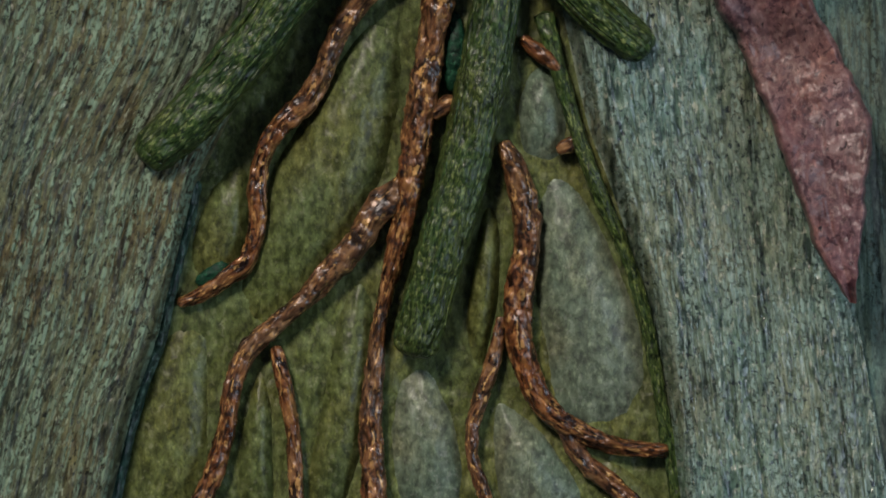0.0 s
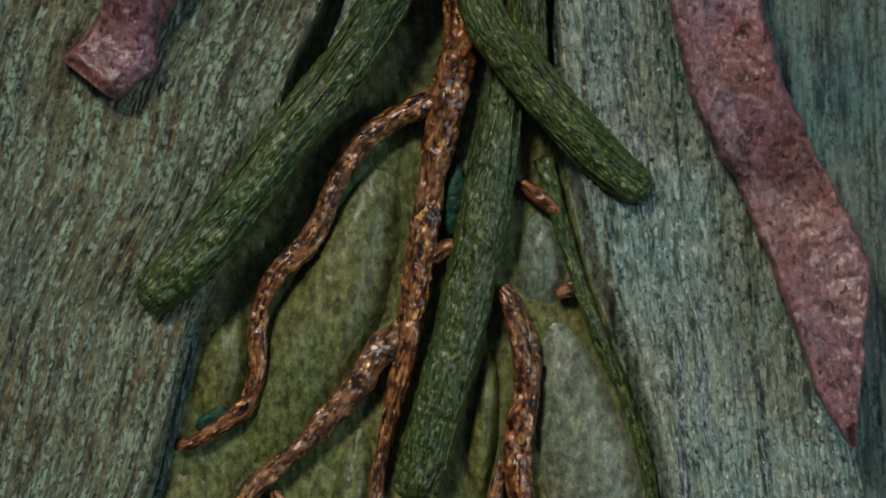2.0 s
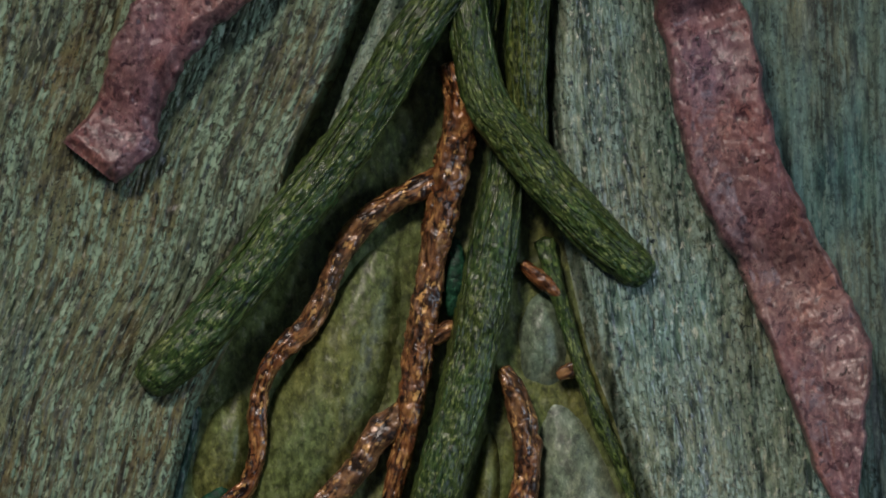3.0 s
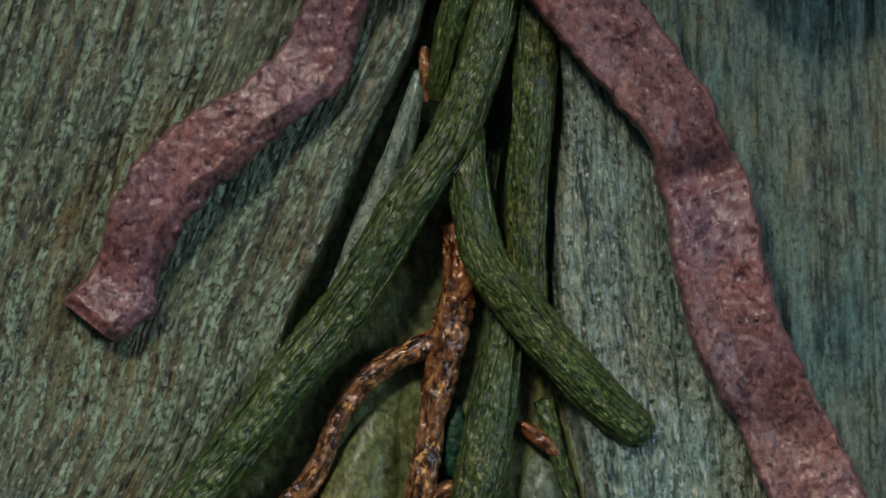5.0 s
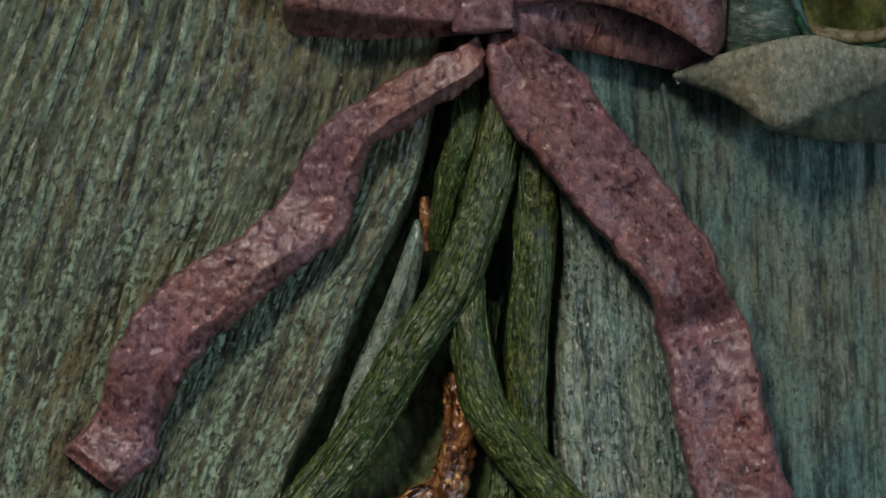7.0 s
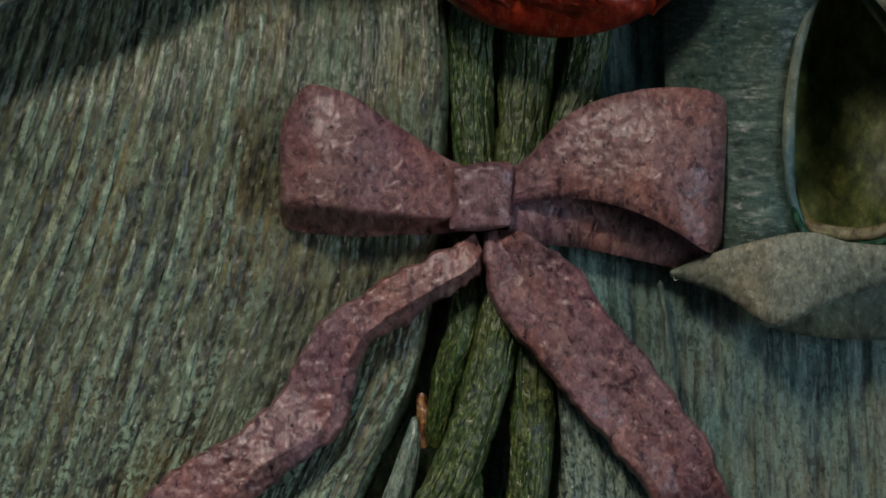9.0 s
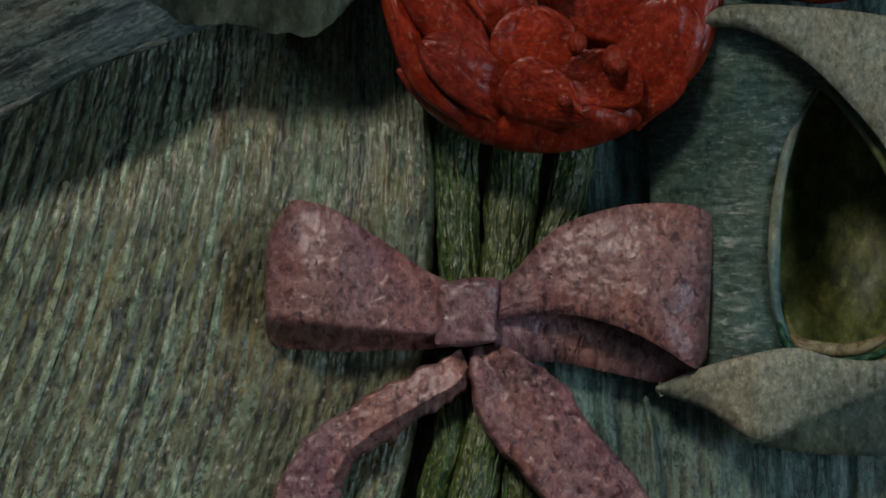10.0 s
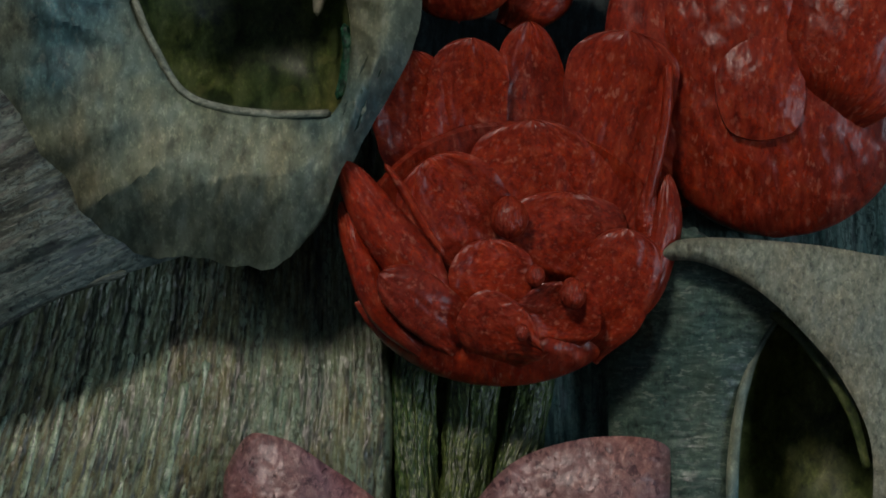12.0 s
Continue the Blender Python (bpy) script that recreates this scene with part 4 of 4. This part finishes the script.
# ---- tulips ----
def petal(name, line, half, cup, seed, thick=18, tipped=0.66, parent=None):
    """A petal along rows (u, v, h): half its width, cup the rise (or fall) of its edges."""
    n, m = 70, 36
    c = glide(line, n)
    t = np.linspace(0, 1, n)
    tangent = np.gradient(c[:, :2], axis=0)
    tangent /= np.linalg.norm(tangent, axis=1, keepdims=True)
    side = np.stack([-tangent[:, 1], tangent[:, 0]], 1)
    shape = half * (0.5 + 0.5 * ramp(t, 0, 0.4)) * np.sqrt(np.clip(1 - np.clip((t - tipped) / (1 - tipped), 0, 1) ** 2, 0.006, 1))
    x = np.linspace(-1, 1, m)[None, :]
    edge = 1 + 0.06 * lumps(t[:, None] * 5 + seed, np.sign(x) * 3)
    u = c[:, None, 0] + side[:, None, 0] * shape[:, None] * x * edge
    v = c[:, None, 1] + side[:, None, 1] * shape[:, None] * x * edge
    h = c[:, None, 2] + cup * (x * shape[:, None] / half) ** 2 + 5 * rough_lumps(t[:, None] * 3 + seed, x * 1.6, seed, 3) + 1.4 * rough_lumps(t[:, None] * 9, x * 7 + seed, 1, 3)
    h = h - 30 * (1 - ramp(t, 0.0, 0.2))[:, None] - 5 * np.abs(x) ** 10 - 5 * (ramp(t, 0.9, 1.0) ** 3)[:, None]
    uv = np.stack([x * half / 100 + 0 * u, np.broadcast_to((t * 4)[:, None], u.shape)], -1)
    return part(name, slab(name, u, v, h, thick, TULIP, uv, flat=True), parent)


def bowl(name, cu, cv, wide, tall, lift, low, seed, parent, begin=-0.15):
    """The rounded underside of a flower head, open above."""
    f, x = np.meshgrid(np.linspace(begin, 1, 90), np.linspace(-1, 1, 120), indexing="ij")
    v = cv + tall * f
    span = wide * np.sqrt(np.clip(1 - np.clip(f, -0.2, 1) ** 2, 0.0004, 1))
    u = cu + span * np.sin(x * np.pi / 2)
    h = low + lift * np.cos(x * np.pi / 2) ** 0.8 * np.sqrt(np.clip(1 - np.clip(f, 0, 1) ** 1.5, 0.0, 1)) * ramp(f, begin - 0.05, begin + 0.4) + 9 * rough_lumps(u / 45, v / 60, seed, 4)
    return part(name, slab(name, u, v, h, 22, TULIP), parent)


def bud(parent, u, v, h, size, seed):
    f, x = np.meshgrid(np.linspace(0.02, np.pi - 0.02, 22), np.linspace(0, 2 * np.pi, 33), indexing="ij")
    wave = 1 + 0.12 * rough_lumps(np.cos(x) * 2 + seed, np.sin(x) * 2, np.cos(f) * 2, 2)
    p = at(u + size * wave * np.sin(f) * np.cos(x), v + 1.15 * size * wave * np.cos(f), h + 0.9 * size * wave * np.sin(f) * np.sin(x))
    part("bud", mesh_of("bud", p.reshape(-1, 3), np.stack([x, f], -1).reshape(-1, 2), grid_faces(22, 33), TULIP), parent, "small rounded red bud")


def large_tulip():
    head = thing("tulip", "open brick red carved tulip with layered petals", "flower", "tulips")
    bowl("cup", 990, -1460, 278, 232, 120, 90, 1.0, head, 0.36)
    petal("petal", [(860, -1560, 96), (845, -1640, 110), (832, -1730, 124), (827, -1823, 150)], 72, 14, 2.0, tipped=0.72, parent=head)
    petal("petal", [(930, -1560, 104), (926, -1650, 118), (930, -1740, 132), (938, -1845, 158)], 74, 12, 5.7, tipped=0.7, parent=head)
    petal("petal", [(1050, -1560, 88), (1046, -1660, 98), (1040, -1760, 108), (1039, -1874, 130)], 72, 12, 9.4, tipped=0.45, parent=head)
    petal("petal", [(1140, -1440, 118), (1172, -1580, 136), (1196, -1720, 152), (1216, -1858, 176)], 98, 4, 13.1, tipped=0.84, parent=head)
    petal("petal", [(1045, -1470, 118), (1046, -1540, 128), (1046, -1620, 140), (1044, -1700, 150)], 112, 4, 16.8, tipped=0.72, parent=head)
    petal("petal", [(985, -1420, 128), (940, -1490, 150), (898, -1560, 170), (860, -1632, 186)], 98, 6, 20.5, tipped=0.66, parent=head)
    petal("petal", [(914, -1350, 182), (837, -1441, 206), (770, -1527, 212), (708, -1626, 196)], 50, -22, 24.2, tipped=0.3, parent=head)
    petal("petal", [(980, -1330, 160), (976, -1390, 176), (972, -1440, 184), (970, -1490, 188)], 76, 8, 27.9, tipped=0.6, parent=head)
    petal("petal", [(1085, -1400, 128), (1096, -1450, 138), (1106, -1510, 146), (1112, -1572, 150)], 104, 4, 31.6, tipped=0.78, parent=head)
    petal("petal", [(1251, -1470, 176), (1246, -1520, 186), (1250, -1560, 188), (1254, -1592, 184)], 18, -10, 35.3, tipped=0.5, parent=head)
    petal("petal", [(1146, -1302, 130), (1240, -1392, 178), (1280, -1499, 186), (1286, -1604, 176)], 30, -18, 39.0, tipped=0.6, parent=head)
    petal("petal", [(1130, -1285, 130), (1178, -1370, 186), (1204, -1440, 208), (1214, -1508, 214)], 70, -8, 42.7, tipped=0.75, parent=head)
    petal("petal", [(880, -1268, 150), (784, -1360, 182), (738, -1465, 184), (708, -1556, 170)], 28, -18, 46.4, tipped=0.6, parent=head)
    petal("petal", [(945, -1280, 150), (890, -1340, 196), (838, -1385, 216), (776, -1428, 216)], 50, -10, 50.1, tipped=0.66, parent=head)
    petal("petal", [(1087, -1290, 150), (1090, -1335, 160), (1094, -1372, 178), (1096, -1414, 204)], 80, 36, 53.8, tipped=0.4, parent=head)
    petal("petal", [(975, -1262, 150), (985, -1300, 200), (1000, -1335, 222), (1030, -1368, 232)], 84, 10, 57.5, tipped=0.5, parent=head)
    f, r = np.meshgrid(np.linspace(0, 2 * np.pi, 120), np.linspace(0.003, 1, 40), indexing="ij")
    u, v = 1010 + 262 * r * np.cos(f), -1490 + 200 * r * np.sin(f)
    part("inside", slab("inside", u, v, 88 + 60 * r ** 2 + 6 * rough_lumps(u / 60, v / 60, 5, 3), 20, TULIP, ring=True), head, "hollow red inside of the flower")
    part("petal_rim", rod("petal_rim", [(1286, -1800, 186, 8, 10), (1284, -1720, 186, 10, 12), (1270, -1640, 184, 11, 12), (1256, -1580, 182, 9, 11), (1242, -1530, 176, 6, 8)], TULIP, seed=33.0, knots=0.2, grain=0.1), head, "pinkish thick rim of a petal")
    part("petal_rim", rod("petal_rim", [(784, -1622, 200, 5, 8), (820, -1572, 206, 8, 9), (856, -1510, 206, 8, 8), (890, -1460, 200, 5, 6)], TULIP, seed=36.0, knots=0.2, grain=0.1), head, "raised rim of a petal")
    for n, (u, v, h, size) in enumerate(((1005, -1527, 168, 33), (1051, -1424, 206, 17), (1118, -1392, 196, 24), (1028, -1324, 238, 13))):
        bud(head, u, v, h, size, 3.0 * n)


def side_tulip():
    head = thing("tulip", "rounded brick red carved tulip pressed against another", "flower", "tulips")
    bowl("cup", 1480, -1720, 235, 228, 120, 60, 7.0, head, -1.7)
    for n, (line, half, cup) in enumerate((
        ([(1352, -1560, 90), (1308, -1670, 130), (1272, -1820, 136), (1262, -2000, 130)], 92, -20),
        ([(1560, -1700, 180), (1600, -1780, 215), (1620, -1880, 220), (1620, -2020, 190)], 130, -40),
    )):
        petal("petal", line, half, cup, 40.0 + 5.1 * n, parent=head)
    part("petal", swelling((1456, -1664), (1440, -1850), 76, 84, 14, TULIP, 12.0, 190, "petal"), head)


def upper_tulip():
    head = thing("tulip", "dark red carved tulip partly hidden above the others", "flower", "tulips")
    bowl("cup", 915, -2000, 120, 126, 90, 60, 17.0, head, -0.6)
    petal("petal", [(1010, -1860, 30), (1060, -1960, 40), (1080, -2060, 40)], 70, -15, 71.0, parent=head)


large_tulip()
side_tulip()
upper_tulip()
